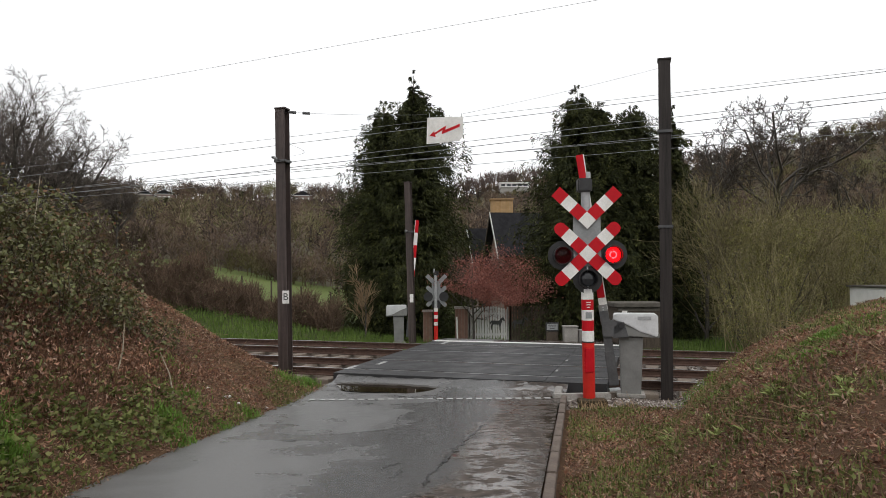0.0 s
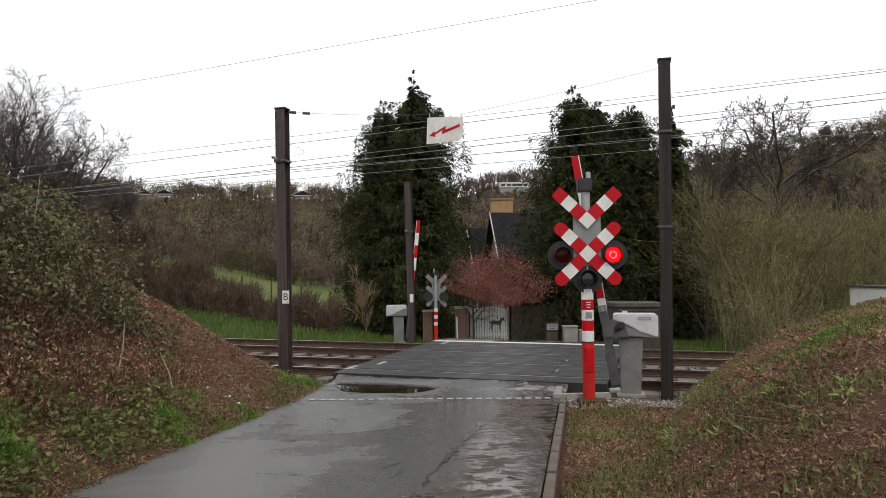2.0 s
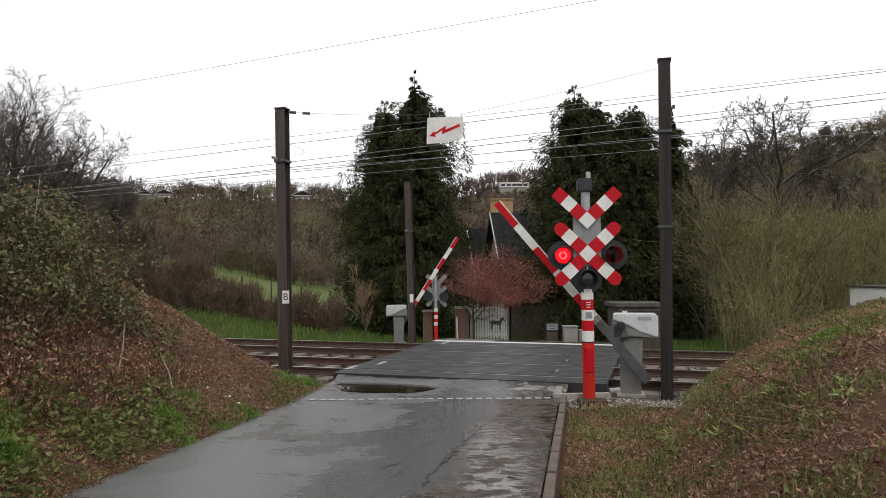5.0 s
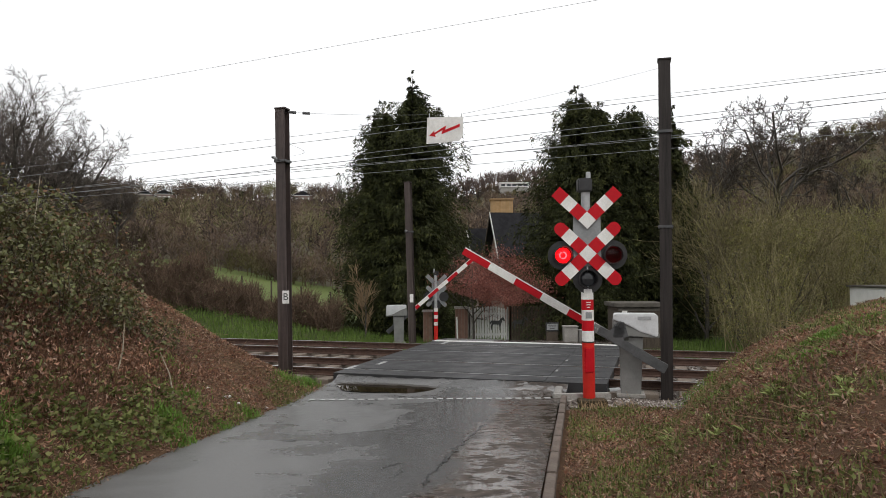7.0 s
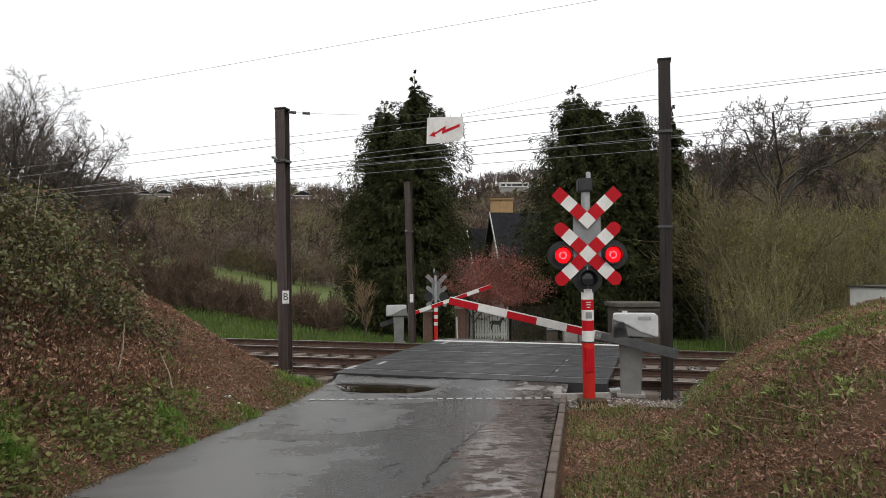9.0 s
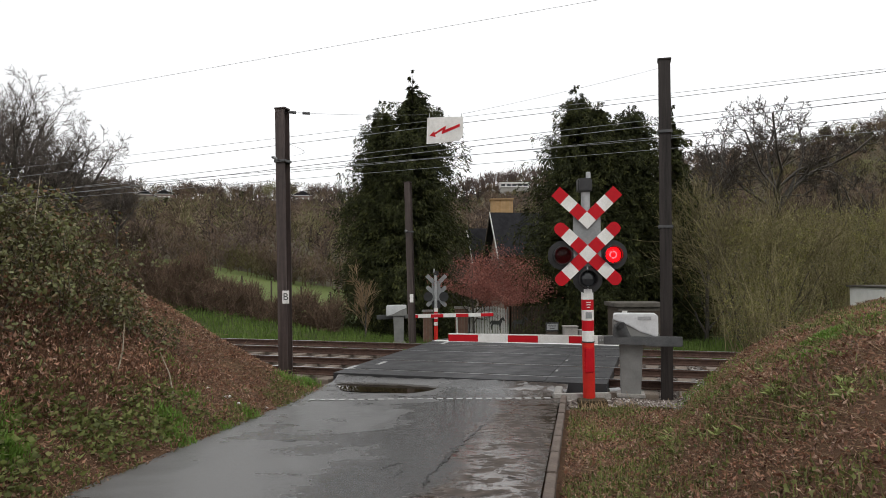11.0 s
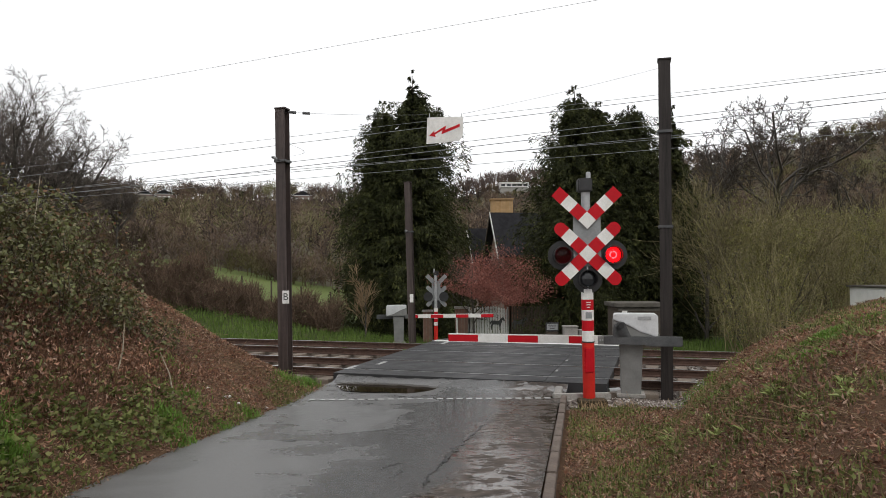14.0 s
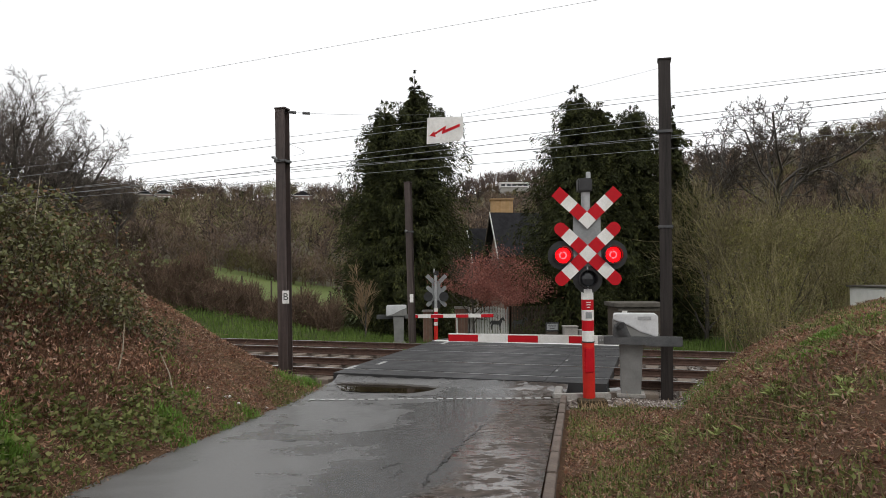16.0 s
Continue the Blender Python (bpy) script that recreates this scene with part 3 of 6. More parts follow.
def kerb():
    k = tagged(new("kerb"), "weathered concrete kerb along the lane", "kerb", kind="structure")
    y = 3.0
    while y < 10.9:
        x, l = lane_right(y) + 0.07, 0.78
        ob = part("kerb_stone", box(0.09, l + 0.016, 0.2, bevel=0.008), M["kerb"], k)
        ob.matrix_basis = pose(x + 0.2 * l / 2, y + l / 2, lane_z(y + l / 2) - 0.055 + random.uniform(-0.008, 0.008), -2.3, 0, -11.3 + random.uniform(-0.6, 0.6))
        y += 0.8
    for x, y, a, l in ((2.25, 11.15, -86, 0.95), (1.95, 11.6, -12, 0.8)):
        ob = part("kerb_stone", box(0.13, l, 0.2, bevel=0.015), M["concrete"], k)
        ob.matrix_basis = pose(x, y, -0.05, 0, 0, a)


kerb()


def crack(x, y, l, turn, w, seed):
    """A tarred, ragged crack line in the lane."""
    rng = np.random.default_rng(seed)
    bm = bmesh.new()
    rows = []
    n = 14
    for i in range(n + 1):
        u = l * i / n
        off, ww = rng.normal(0, 0.02), w * rng.uniform(0.3, 1.0) * (0.2 if i in (0, n) else 1)
        rows.append((bm.verts.new((off - ww, u, 0)), bm.verts.new((off + ww, u, 0))))
    for (p, q), (r, s) in zip(rows, rows[1:]):
        bm.faces.new((p, q, s, r))
    ob = part("road_crack", bm, M["tar"], None)
    ob.matrix_basis = pose(x, y, lane_z(y) + 0.007, -2.3, 0, turn)
    tagged(ob, "dark ragged crack in the wet asphalt", "crack", kind="structure")


M["tar"] = worn("tar", (0.008, 0.008, 0.008), (0.02, 0.019, 0.018), 9, 0.35)
for k, q in enumerate(((-0.2, 5.9, 0.9, -12, 0.014), (-0.02, 6.75, 0.7, -14, 0.03), (0.12, 7.4, 1.5, -16, 0.02), (-0.62, 6.5, 0.35, -30, 0.012), (-1.85, 7.8, 0.25, -70, 0.03), (-0.5, 6.2, 0.3, -25, 0.01))):
    crack(*q, k)

# ---- warning signal ----
BANDS = 0.195


def plank(half, bands, start_red, width=0.2, round_end=True):
    """A striped plank along +x from 0 to half, its bands as colour slots 0 red, 1 white."""
    bm = bmesh.new()
    x, red = 0.0, start_red
    edges = bands
    for a, b in zip(edges, edges[1:]):
        before = set(bm.faces)
        if b == edges[-1] and round_end:
            out = [(a, -width / 2), (b - 0.07, -width / 2), (b - 0.02, -width * 0.36), (b, -width * 0.15), (b, width * 0.15), (b - 0.02, width * 0.36), (b - 0.07, width / 2), (a, width / 2)]
        else:
            out = [(a, -width / 2), (b, -width / 2), (b, width / 2), (a, width / 2)]
        slab(out, 0.012, "y", bm=bm)
        for f in bm.faces:
            if f not in before:
                f.material_index = 2 if f.calc_center_median().y > 0.011 else 0 if red else 1
        red = not red
    return bm


def lamp_unit(parent, x, z, lit=True):
    """A round black lamp with a hood, a red lens, and behind it the lamp element, which turns on an added upright pivot
    in place of flashing.
    """
    unit = part("signal_lamp", rod((0, 0.03, 0), (0, 0.045, 0), 0.235, n=36), M["black"], parent, "round black backboard with red lamp")
    unit.matrix_basis = pose(x, -0.1, z)
    bm = bmesh.new()
    n = 28
    rings = []
    for r, y in ((0.15, 0.028), (0.15, -0.11), (0.138, -0.11), (0.135, -0.02), (0.128, -0.005), (0.128, 0.03)):
        ring = []
        for i in range(n):
            a = 2 * math.pi * i / n
            cut = 0.05 * max(0, -math.sin(a)) if y == -0.11 else 0
            ring.append(bm.verts.new((r * math.cos(a), y + cut, r * math.sin(a))))
        rings.append(ring)
    for p, q in zip(rings, rings[1:]):
        for i in range(n):
            bm.faces.new((p[i], p[i - 1], q[i - 1], q[i]))
    bmesh.ops.recalc_face_normals(bm, faces=bm.faces)
    part("hood", bm, M["black"], unit)
    turning = None
    if lit:
        bm = bmesh.new()
        bmesh.ops.create_uvsphere(bm, u_segments=24, v_segments=10, radius=0.127, matrix=pose(0, -0.012, 0) @ Matrix.Diagonal((1, 0.28, 1, 1)))
        for f in [f for f in bm.faces if f.calc_center_median().y > -0.012]:
            bm.faces.remove(f)
        part("lens", bm, M["lens_red"], unit, "dark red ribbed glass lens")
        bm = rod((0, -0.004, 0), (0, 0.004, 0), 0.118, n=28)
        for f in bm.faces:
            f.material_index = 0 if f.normal.y < -0.5 else 1
        for k in range(14):
            if k in (4, 9):
                continue
            an = 2 * math.pi * k / 14
            before = set(bm.faces)
            box(0.028, 0.004, 0.02, 0.05 * math.cos(an), -0.007, 0.05 * math.sin(an), turn=pose(0, 0, 0, 0, 90 - math.degrees(an), 0), bm=bm)
            for f in bm.faces:
                if f not in before:
                    f.material_index = 2
        turning = part("lamp_element", bm, [M["lamp_on"], M["black"], M["lamp_core"]], unit, "red shining lamp element")
        turning.matrix_basis = pose(0, 0.0, 0)
    else:
        bm = bmesh.new()
        bmesh.ops.create_uvsphere(bm, u_segments=20, v_segments=8, radius=0.12, matrix=pose(0, 0.0, 0) @ Matrix.Diagonal((1, 0.3, 1, 1)))
        part("lens", bm, M["glass"], unit, "dark unlit lens")
    return unit, turning


M["footing"] = worn("mossy_footing", (0.025, 0.02, 0.012), (0.085, 0.062, 0.034), 7, 0.9, bump=0.5, spec=0.2)


def warning_signal(m, far=False):
    sg = thing("warning_signal", m, "red and white double-cross warning signal on a banded post", "crossing signal", "crossing signals")
    base = part("footing", box(0.44, 0.3, 0.24, 0.02, -0.16, -0.11, bevel=0.01), M["footing"], sg, "dark mossy concrete footing")
    lower = rod((0, 0, 0.0), (0, 0, 0.9), 0.098, n=24)
    part("post_base", lower, M["orange_red"], sg, "orange-red lower post tube")
    part("access_cover", box(0.15, 0.05, 0.42, -0.005, -0.085, 0.62, bevel=0.02), M["red"], sg, "red access cover")
    part("collar", rod((0, 0, 0.895), (0, 0, 0.915), 0.104, n=24), M["black"], sg, "dark ring")
    z = 0.915
    for i in range(5):
        part("post_band", rod((0, 0, z), (0, 0, z + 0.168), 0.097, n=24), M["white"] if i % 2 == 0 else M["red"], sg)
        z += 0.168
    part("post_plate", box(0.1, 0.004, 0.1, 0, -0.099, 0.915 + 0.168 * 2.5), M["grey_plate"], sg, "pale printed label with grey bars")
    for k in range(3):
        part("label_bar", box(0.075 - 0.012 * k, 0.003, 0.014, 0, -0.0995, 0.915 + 0.168 * 3.5 + 0.04 - 0.04 * k), M["white"], sg)
    part("mast", rod((0, 0, z), (0, 0, 3.45), 0.072, n=20), M["galv"], sg, "galvanised upper mast")
    part("bell", box(0.23, 0.2, 0.22, -0.02, -0.02, 3.43, bevel=0.02), M["black"], sg, "black bell housing")
    part("bell_bracket", box(0.07, 0.06, 0.22, 0.06, 0.05, 3.55, bevel=0.01), M["galv"], sg)
    part("backing_plate", slab([(-0.22, 2.12), (0.22, 2.12), (0.22, 2.98), (-0.22, 2.98)], 0.01, "y", at=-0.085), M["grey_plate"], sg, "flat grey backing plate")
    mats = [M["red"], M["white"], M["grey_plate"]]
    cuts = [0.1, 0.1 + BANDS, 0.1 + 2 * BANDS, 0.1 + 3 * BANDS]
    for zc, angles, y in ((2.86, (43.5, 136.5), -0.125), (2.32, (43.5, 136.5, 223.5, 316.5), -0.125)):
        part("cross_centre", box(0.2, 0.012, 0.2, 0, y + 0.006, zc, turn=pose(0, 0, 0, 0, 45, 0)), M["white"], sg, "white centre square")
        for a in angles:
            ob = part("cross_arm", plank(0.7, cuts, True, round_end=zc < 2.5), mats, sg, "red and white striped cross arm")
            ob.matrix_basis = pose(0, y, zc) @ pose(0, 0, 0, 0, -a, 0)
    lamps = [lamp_unit(sg, -0.395, 2.3), lamp_unit(sg, 0.405, 2.3)]
    lamp_unit(sg, 0.0, 1.92, False)
    return sg, [l[1] for l in lamps]


signal, turning_lamps = warning_signal(pose(2.335, 10.98, 0.0, 0, -0.3, -2))
far_signal, _ = warning_signal(pose(-0.32, 28.6, -1.02, 0, 0, 163) @ Matrix.Diagonal((0.86, 0.86, 0.87, 1)))
for o in list(far_signal.children_recursive):
    if o.name.startswith("lamp_element"):
        o.data.materials[0] = M["lamp_on"]

# ---- barriers ----


def barrier(m, arm_length, bands, mirrored=1):
    """Barrier machine: pedestal, housing, hood; the arm turns about the pivot at (0, 0, 1.21). The arm points along +x of the machine."""
    b = thing("level_crossing_barrier", m, "grey barrier machine with red and white striped arm", "barrier", "level crossing barriers")
    part("pedestal", slab([(-0.31, 0), (0.01, 0), (0.03, 1.0), (-0.36, 1.0)], 0.3, "y", 0.01, at=-0.15), M["grey_box"], b, "grey tapered steel pedestal")
    part("pedestal_foot", box(0.46, 0.42, 0.06, -0.15, 0, 0.03, bevel=0.01), M["concrete"], b)
    part("housing", slab([(0.13, 1.02), (-0.3, 1.02), (-0.62, 1.0), (-0.62, 1.08), (-0.12, 1.28), (0.13, 1.3)], 0.42, "y", 0.01, at=-0.21), M["grey_box"], b, "grey machine housing")
    part("hood", slab([(0.12, 1.37), (0.12, 1.30), (0.0, 1.26), (-0.16, 1.19), (-0.32, 1.1), (-0.58, 1.02), (-0.6, 1.06), (-0.6, 1.37), (-0.57, 1.395), (0.09, 1.395)], 0.46, "y", 0.012, at=-0.23), M["hood_white"], b, "pale grey weather hood")
    part("maker_plate", box(0.22, 0.004, 0.06, -0.38, 0.233, 1.33), M["galv"], b, "blank grey plate")
    part("hub_bracket", slab([(-0.12, 1.02), (0.14, 1.0), (0.12, 1.2), (0.05, 1.27), (-0.05, 1.27)], 0.1, "y", 0.008, at=0.24), M["dark_grey"], b, "dark hub bracket")
    part("hub", rod((0, 0.36, 1.21), (0, -0.1, 1.21), 0.05, n=18), M["black"], b)
    arm = part("barrier_arm", box(0.34, 0.05, 0.15, 0.22, 0, -0.245, bevel=0.008), M["grey_box"], b, "red and white striped barrier arm")
    arm.matrix_basis = pose(0, 0.28, 1.21)
    for i, (a, c) in enumerate(zip(bands, bands[1:])):
        part("arm_band", box(c - a, 0.045, 0.125, (a + c) / 2, 0, -0.245, bevel=0.006), M["red"] if (len(bands) - 2 - i) % 2 == 0 else M["white"], arm)
        part("arm_edge", box(c - a - 0.004, 0.049, 0.018, (a + c) / 2, 0, -0.18, bevel=0.004), M["white"], arm)
    part("link_plate", slab([(0.28, -0.31), (-0.16, -0.31), (-0.16, -0.18), (-0.06, 0.05), (0.05, 0.06), (0.12, -0.17), (0.28, -0.18)], 0.03, "y", 0.004, at=0.03), M["dark_grey"], arm, "dark steel crank plate")
    part("counter_beam", box(0.6, 0.06, 0.14, -0.32, 0, -0.25, bevel=0.008), M["dark_grey"], arm, "dark grey counterweight beam")
    part("counterweight", box(0.58, 0.09, 0.16, -0.68, 0, -0.255, bevel=0.01), M["dark_grey"], arm, "dark steel counterweight")
    for bx in (0.3, 0.34):
        part("bolt", rod((bx, 0.04, -0.245), (bx, 0.03, -0.245), 0.014, n=8), M["galv"], arm)
    return b, arm


near_bands = [0.3, 0.5, 0.86, 1.38, 1.9, 2.42, 2.95]
near_barrier, near_arm = barrier(pose(3.025, 11.63, -0.08, 0, 0, 180 - 13) , 2.95, near_bands)
far_bands = [0.3, 0.54, 1.0, 1.46, 1.92, 2.38, 2.84, 3.3]
far_barrier, far_arm = barrier(pose(-1.45, 24.5, -0.55, 0, 0, 3), 3.3, far_bands)

# ---- masts, wires, hanging board ----


def catenary_mast(base, top, w, label, arms=(), mat="pole"):
    """A broad-flange steel mast between two points."""
    d = Vector(top) - Vector(base)
    m = Matrix.Translation(base) @ d.to_track_quat("Z", "Y").to_matrix().to_4x4() @ pose(0, 0, 0, 0, 0, -17 + 90)
    mast = thing("catenary_mast", m, label, "catenary mast", "catenary masts")
    h = d.length
    f, wb = 0.018, 0.014
    out = [(-w / 2, -w / 2), (w / 2, -w / 2), (w / 2, -w / 2 + f), (wb / 2, -w / 2 + f), (wb / 2, w / 2 - f), (w / 2, w / 2 - f), (w / 2, w / 2), (-w / 2, w / 2), (-w / 2, w / 2 - f), (-wb / 2, w / 2 - f), (-wb / 2, -w / 2 + f), (-w / 2, -w / 2 + f)]
    part("column", slab(out, h + 0.3, "z", at=-0.3), M[mat], mast)
    part("cap", box(w + 0.03, w + 0.03, 0.03, 0, 0, h + 0.015, bevel=0.005), M[mat], mast)
    for z, l in arms:
        part("bracket", box(w + 0.05, w + 0.05, 0.05, 0, 0, z, bevel=0.006), M["dark_grey"], mast)
        part("insulator_arm", rod((0, 0, z), (0, -l, z + 0.03), 0.014, n=8), M["dark_grey"], mast)
        part("insulator", rod((0, -l * 0.62, z + 0.02), (0, -l * 0.9, z + 0.03), 0.03, n=10), M["galv"], mast)
    return mast


mast_l = catenary_mast((-3.06, 13.2, 0.1), (-3.135, 13.2, 5.24), 0.2, "brown steel catenary mast with a white letter plate", ((4.12, 0.4),))
mast_r = catenary_mast((3.84, 11.75, -0.1), (3.89, 11.75, 5.7), 0.2, "tall brown steel catenary mast beside the barrier", ((2.9, 0.35), (4.55, 0.3)), "pole_dark")
mast_f = catenary_mast((-1.05, 23.0, -0.5), (-1.18, 23.0, 5.07), 0.2, "brown steel catenary mast behind the tracks", ((3.9, 0.4),))

fp = part("number_plate", box(0.12, 0.012, 0.28, bevel=0.004), M["white"], None)
fp.matrix_basis = pose(-1.07, 22.88, 1.15)
tagged(fp, "small blank white plate on the mast", "sign")
plate = part("letter_plate", box(0.13, 0.012, 0.25, bevel=0.004), M["white"], None)
plate.matrix_basis = pose(-3.035, 13.08, 1.58, 0, 0, 0)
tagged(plate, "small white plate with a black letter on the mast", "sign")


def letters(text, size, m, material, parent, name="letter"):
    cu = bpy.data.curves.new(name, "FONT")
    cu.body, cu.size, cu.align_x, cu.align_y, cu.extrude = text, size, "CENTER", "CENTER", 0.002
    tmp = bpy.data.objects.new("tmp", cu)
    scene.collection.objects.link(tmp)
    dg = bpy.context.evaluated_depsgraph_get()
    me = bpy.data.meshes.new_from_object(tmp.evaluated_get(dg))
    bpy.data.objects.remove(tmp)
    me.materials.clear()
    me.materials.append(material)
    ob = new(name, me)
    ob.parent = parent
    ob.matrix_basis = m
    return ob


letters("B", 0.19, pose(0, -0.0075, 0, 90, 0, 0), M["ink"], plate)


def tube(pts, r, n=5):
    """One continuous thin tube through points."""
    bm = bmesh.new()
    d = (Vector(pts[-1]) - Vector(pts[0])).normalized()
    u = d.orthogonal().normalized()
    v = d.cross(u)
    rings = [[bm.verts.new(Vector(p) + (u * math.cos(6.2832 * i / n) + v * math.sin(6.2832 * i / n)) * r) for i in range(n)] for p in pts]
    for p, q in zip(rings, rings[1:]):
        for i in range(n):
            bm.faces.new((p[i - 1], p[i], q[i], q[i - 1]))
    return bm


def wire(a, b, r=0.008, sag=0.15, label="thin overhead line wire above the tracks"):
    a, b = Vector(a), Vector(b)
    pts = []
    for i in range(13):
        u = i / 12
        pts.append(a.lerp(b, u) - Vector((0, 0, 4 * sag * u * (1 - u))))
    tagged(part("overhead_wire", tube(pts, r), M["wire"], None), label, "wire", "overhead wires")


def beyond(a, b, ka, kb):
    a, b = Vector(a), Vector(b)
    return a - (b - a) * ka, b + (b - a) * kb


for a, b, r in (((-8.8, 15.36, 6.14), (2.76, 11.71, 6.78), 0.0035), ((-10.1, 17.18, 4.05), (7.64, 11.59, 4.68), 0.0055), ((-7.79, 16.45, 4.29), (7.65, 11.59, 5.08), 0.0055),
                ((-9.87, 20.57, 5.62), (9.55, 14.45, 6.34), 0.005), ((-9.72, 20.52, 5.37), (9.55, 14.45, 6.28), 0.007), ((-9.56, 20.47, 4.78), (5.02, 15.88, 5.12), 0.006),
                ((-7.79, 16.45, 4.16), (7.64, 11.59, 4.97), 0.007), ((-9.71, 20.52, 4.49), (9.52, 14.46, 5.0), 0.006)):
    wire(*beyond(a, b, 0.6, 1.0), r, 0.0)
wire((-3.1, 13.2, 5.2), (-0.29, 12.75, 5.02), 0.0028, 0.03, "span wire holding the hanging board")
wire((0.4, 12.6, 5.0), (3.88, 11.75, 5.6), 0.0028, 0.03, "span wire holding the hanging board")


def jumper(points, r, label):
    tagged(part("jumper_cable", tube(points, r), M["dark_grey"], None), label, "cable", "jumper cables")


jumper([(-2.98 + 0.3 * math.sin(q * 0.35), 13.1, 4.55 - 0.045 * q + 0.002 * q * q) for q in range(10)], 0.006, "thin curved jumper cable at the mast")
for q in range(2):
    ob = part("strain_insulator", rod((0, 0, 0), (0.14, 0, -0.01), 0.028, n=10), M["dark_grey"], None)
    ob.matrix_basis = pose(*((-3.0, 13.18, 5.19), (-2.72, 13.14, 5.16))[q])
    tagged(ob, "small dark insulator on the span wire", "insulator", "strain insulators")


def hanging_board():
    b = thing("hanging_board", pose(0.06, 12.62, 4.95, 0, 2.0, -7), "white hanging board with a red lightning arrow", "warning board")
    part("board", slab([(-0.34, -0.02), (-0.34, -0.52), (-0.1, -0.5), (0.28, -0.45), (0.34, -0.36), (0.34, 0.0), (0.2, 0.0)], 0.02, "y", 0.004, at=-0.01), M["white"], b)
    zig = [(-0.29, -0.365), (-0.2, -0.27), (-0.195, -0.31), (0.02, -0.17), (0.01, -0.25), (0.28, -0.135), (0.28, -0.19), (-0.06, -0.335), (-0.045, -0.255), (-0.185, -0.345), (-0.165, -0.385)]
    part("lightning_arrow", slab(zig, 0.004, "y", at=-0.0145), M["red"], b, "red zigzag lightning arrow")
    for x in (-0.3, 0.3):
        part("hook", rod((x, 0, -0.03), (x, 0, 0.06), 0.008, n=6), M["galv"], b)
    return b


board = hanging_board()

# ---- plants ----


def unit(v):
    return v / np.maximum(1e-9, np.linalg.norm(v, axis=-1, keepdims=True))


def leaf_mesh(P, size, D, rng, aspect=0.5, fold=0.25):
    """Folded leaves at P, pointing along D: arrays of verts and faces."""
    n = len(P)
    D = unit(D)
    side = unit(np.cross(D, rng.normal(size=(n, 3))))
    nor = np.cross(D, side)
    s = np.asarray(size).reshape(-1, 1) * np.ones((n, 1))
    v = np.stack([P, P + D * s * 0.5 + side * s * aspect / 2 + nor * s * fold * 0.3, P + D * s, P + D * s * 0.5 - side * s * aspect / 2 + nor * s * fold * 0.3], axis=1).reshape(-1, 3)
    i = np.arange(n) * 4
    f = np.concatenate([np.stack([i, i + 1, i + 2], 1), np.stack([i, i + 2, i + 3], 1)])
    return v, f


def blade_mesh(P, h, w, rng, lean=0.4):
    """Bent blades of grass rising from P."""
    n = len(P)
    h = np.asarray(h).reshape(-1, 1) * np.ones((n, 1))
    a = rng.uniform(0, 2 * np.pi, n)
    d = np.stack([np.cos(a), np.sin(a), np.zeros(n)], 1)
    side = np.stack([-np.sin(a), np.cos(a), np.zeros(n)], 1) * w / 2
    l = rng.uniform(0.1, 1, (n, 1)) * lean
    up = np.array([0, 0, 1.0])
    mid = P + up * h * 0.55 + d * h * l * 0.3
    tip = P + up * h * (1 - l * 0.35) + d * h * l
    v = np.stack([P - side, P + side, mid + side * 0.8, mid - side * 0.8, tip], 1).reshape(-1, 3)
    i = np.arange(n) * 5
    f = np.concatenate([np.stack([i, i + 1, i + 2], 1), np.stack([i, i + 2, i + 3], 1), np.stack([i + 3, i + 2, i + 4], 1)])
    return v, f


def from_arrays(name, v, f, material, parent=None):
    me = bpy.data.meshes.new(name)
    me.vertices.add(len(v))
    me.vertices.foreach_set("co", np.asarray(v, np.float32).ravel())
    me.loops.add(len(f) * 3)
    me.loops.foreach_set("vertex_index", np.asarray(f, np.int32).ravel())
    me.polygons.add(len(f))
    me.polygons.foreach_set("loop_start", np.arange(0, len(f) * 3, 3, dtype=np.int32))
    me.update(calc_edges=True)
    me.materials.append(material)
    ob = new(name, me)
    ob.parent = parent
    return ob


def joined(lots):
    vs, fs, k = [], [], 0
    for v, f in lots:
        vs.append(v)
        fs.append(f + k)
        k += len(v)
    return np.concatenate(vs), np.concatenate(fs)


def sticks(A, B, r0, r1):
    """Three-sided tapered twigs from A to B: arrays."""
    n = len(A)
    d = unit(B - A)
    ref = np.where(np.abs(d[:, 2:3]) > 0.9, np.array([[1.0, 0, 0]]), np.array([[0, 0, 1.0]]))
    u = unit(np.cross(d, ref))
    w = np.cross(d, u)
    ring = [u * math.cos(a) + w * math.sin(a) for a in (0, 2.094, 4.189)]
    r0, r1 = np.asarray(r0).reshape(-1, 1), np.asarray(r1).reshape(-1, 1)
    v = np.stack([A + q * r0 for q in ring] + [B + q * r1 for q in ring], 1).reshape(-1, 3)
    i = np.arange(n) * 6
    f = []
    for a, b in ((0, 1), (1, 2), (2, 0)):
        f += [np.stack([i + a, i + b, i + 3 + b], 1), np.stack([i + a, i + 3 + b, i + 3 + a], 1)]
    return v, np.concatenate(f)


def flat_twigs(A, B, w, rng):
    """Far twigs: one thin triangle each, from A to B."""
    n = len(A)
    side = unit(np.cross(B - A, rng.normal(size=(n, 3)))) * w / 2
    v = np.stack([A - side, A + side, B], 1).reshape(-1, 3)
    i = np.arange(n) * 3
    return v, np.stack([i, i + 1, i + 2], 1)


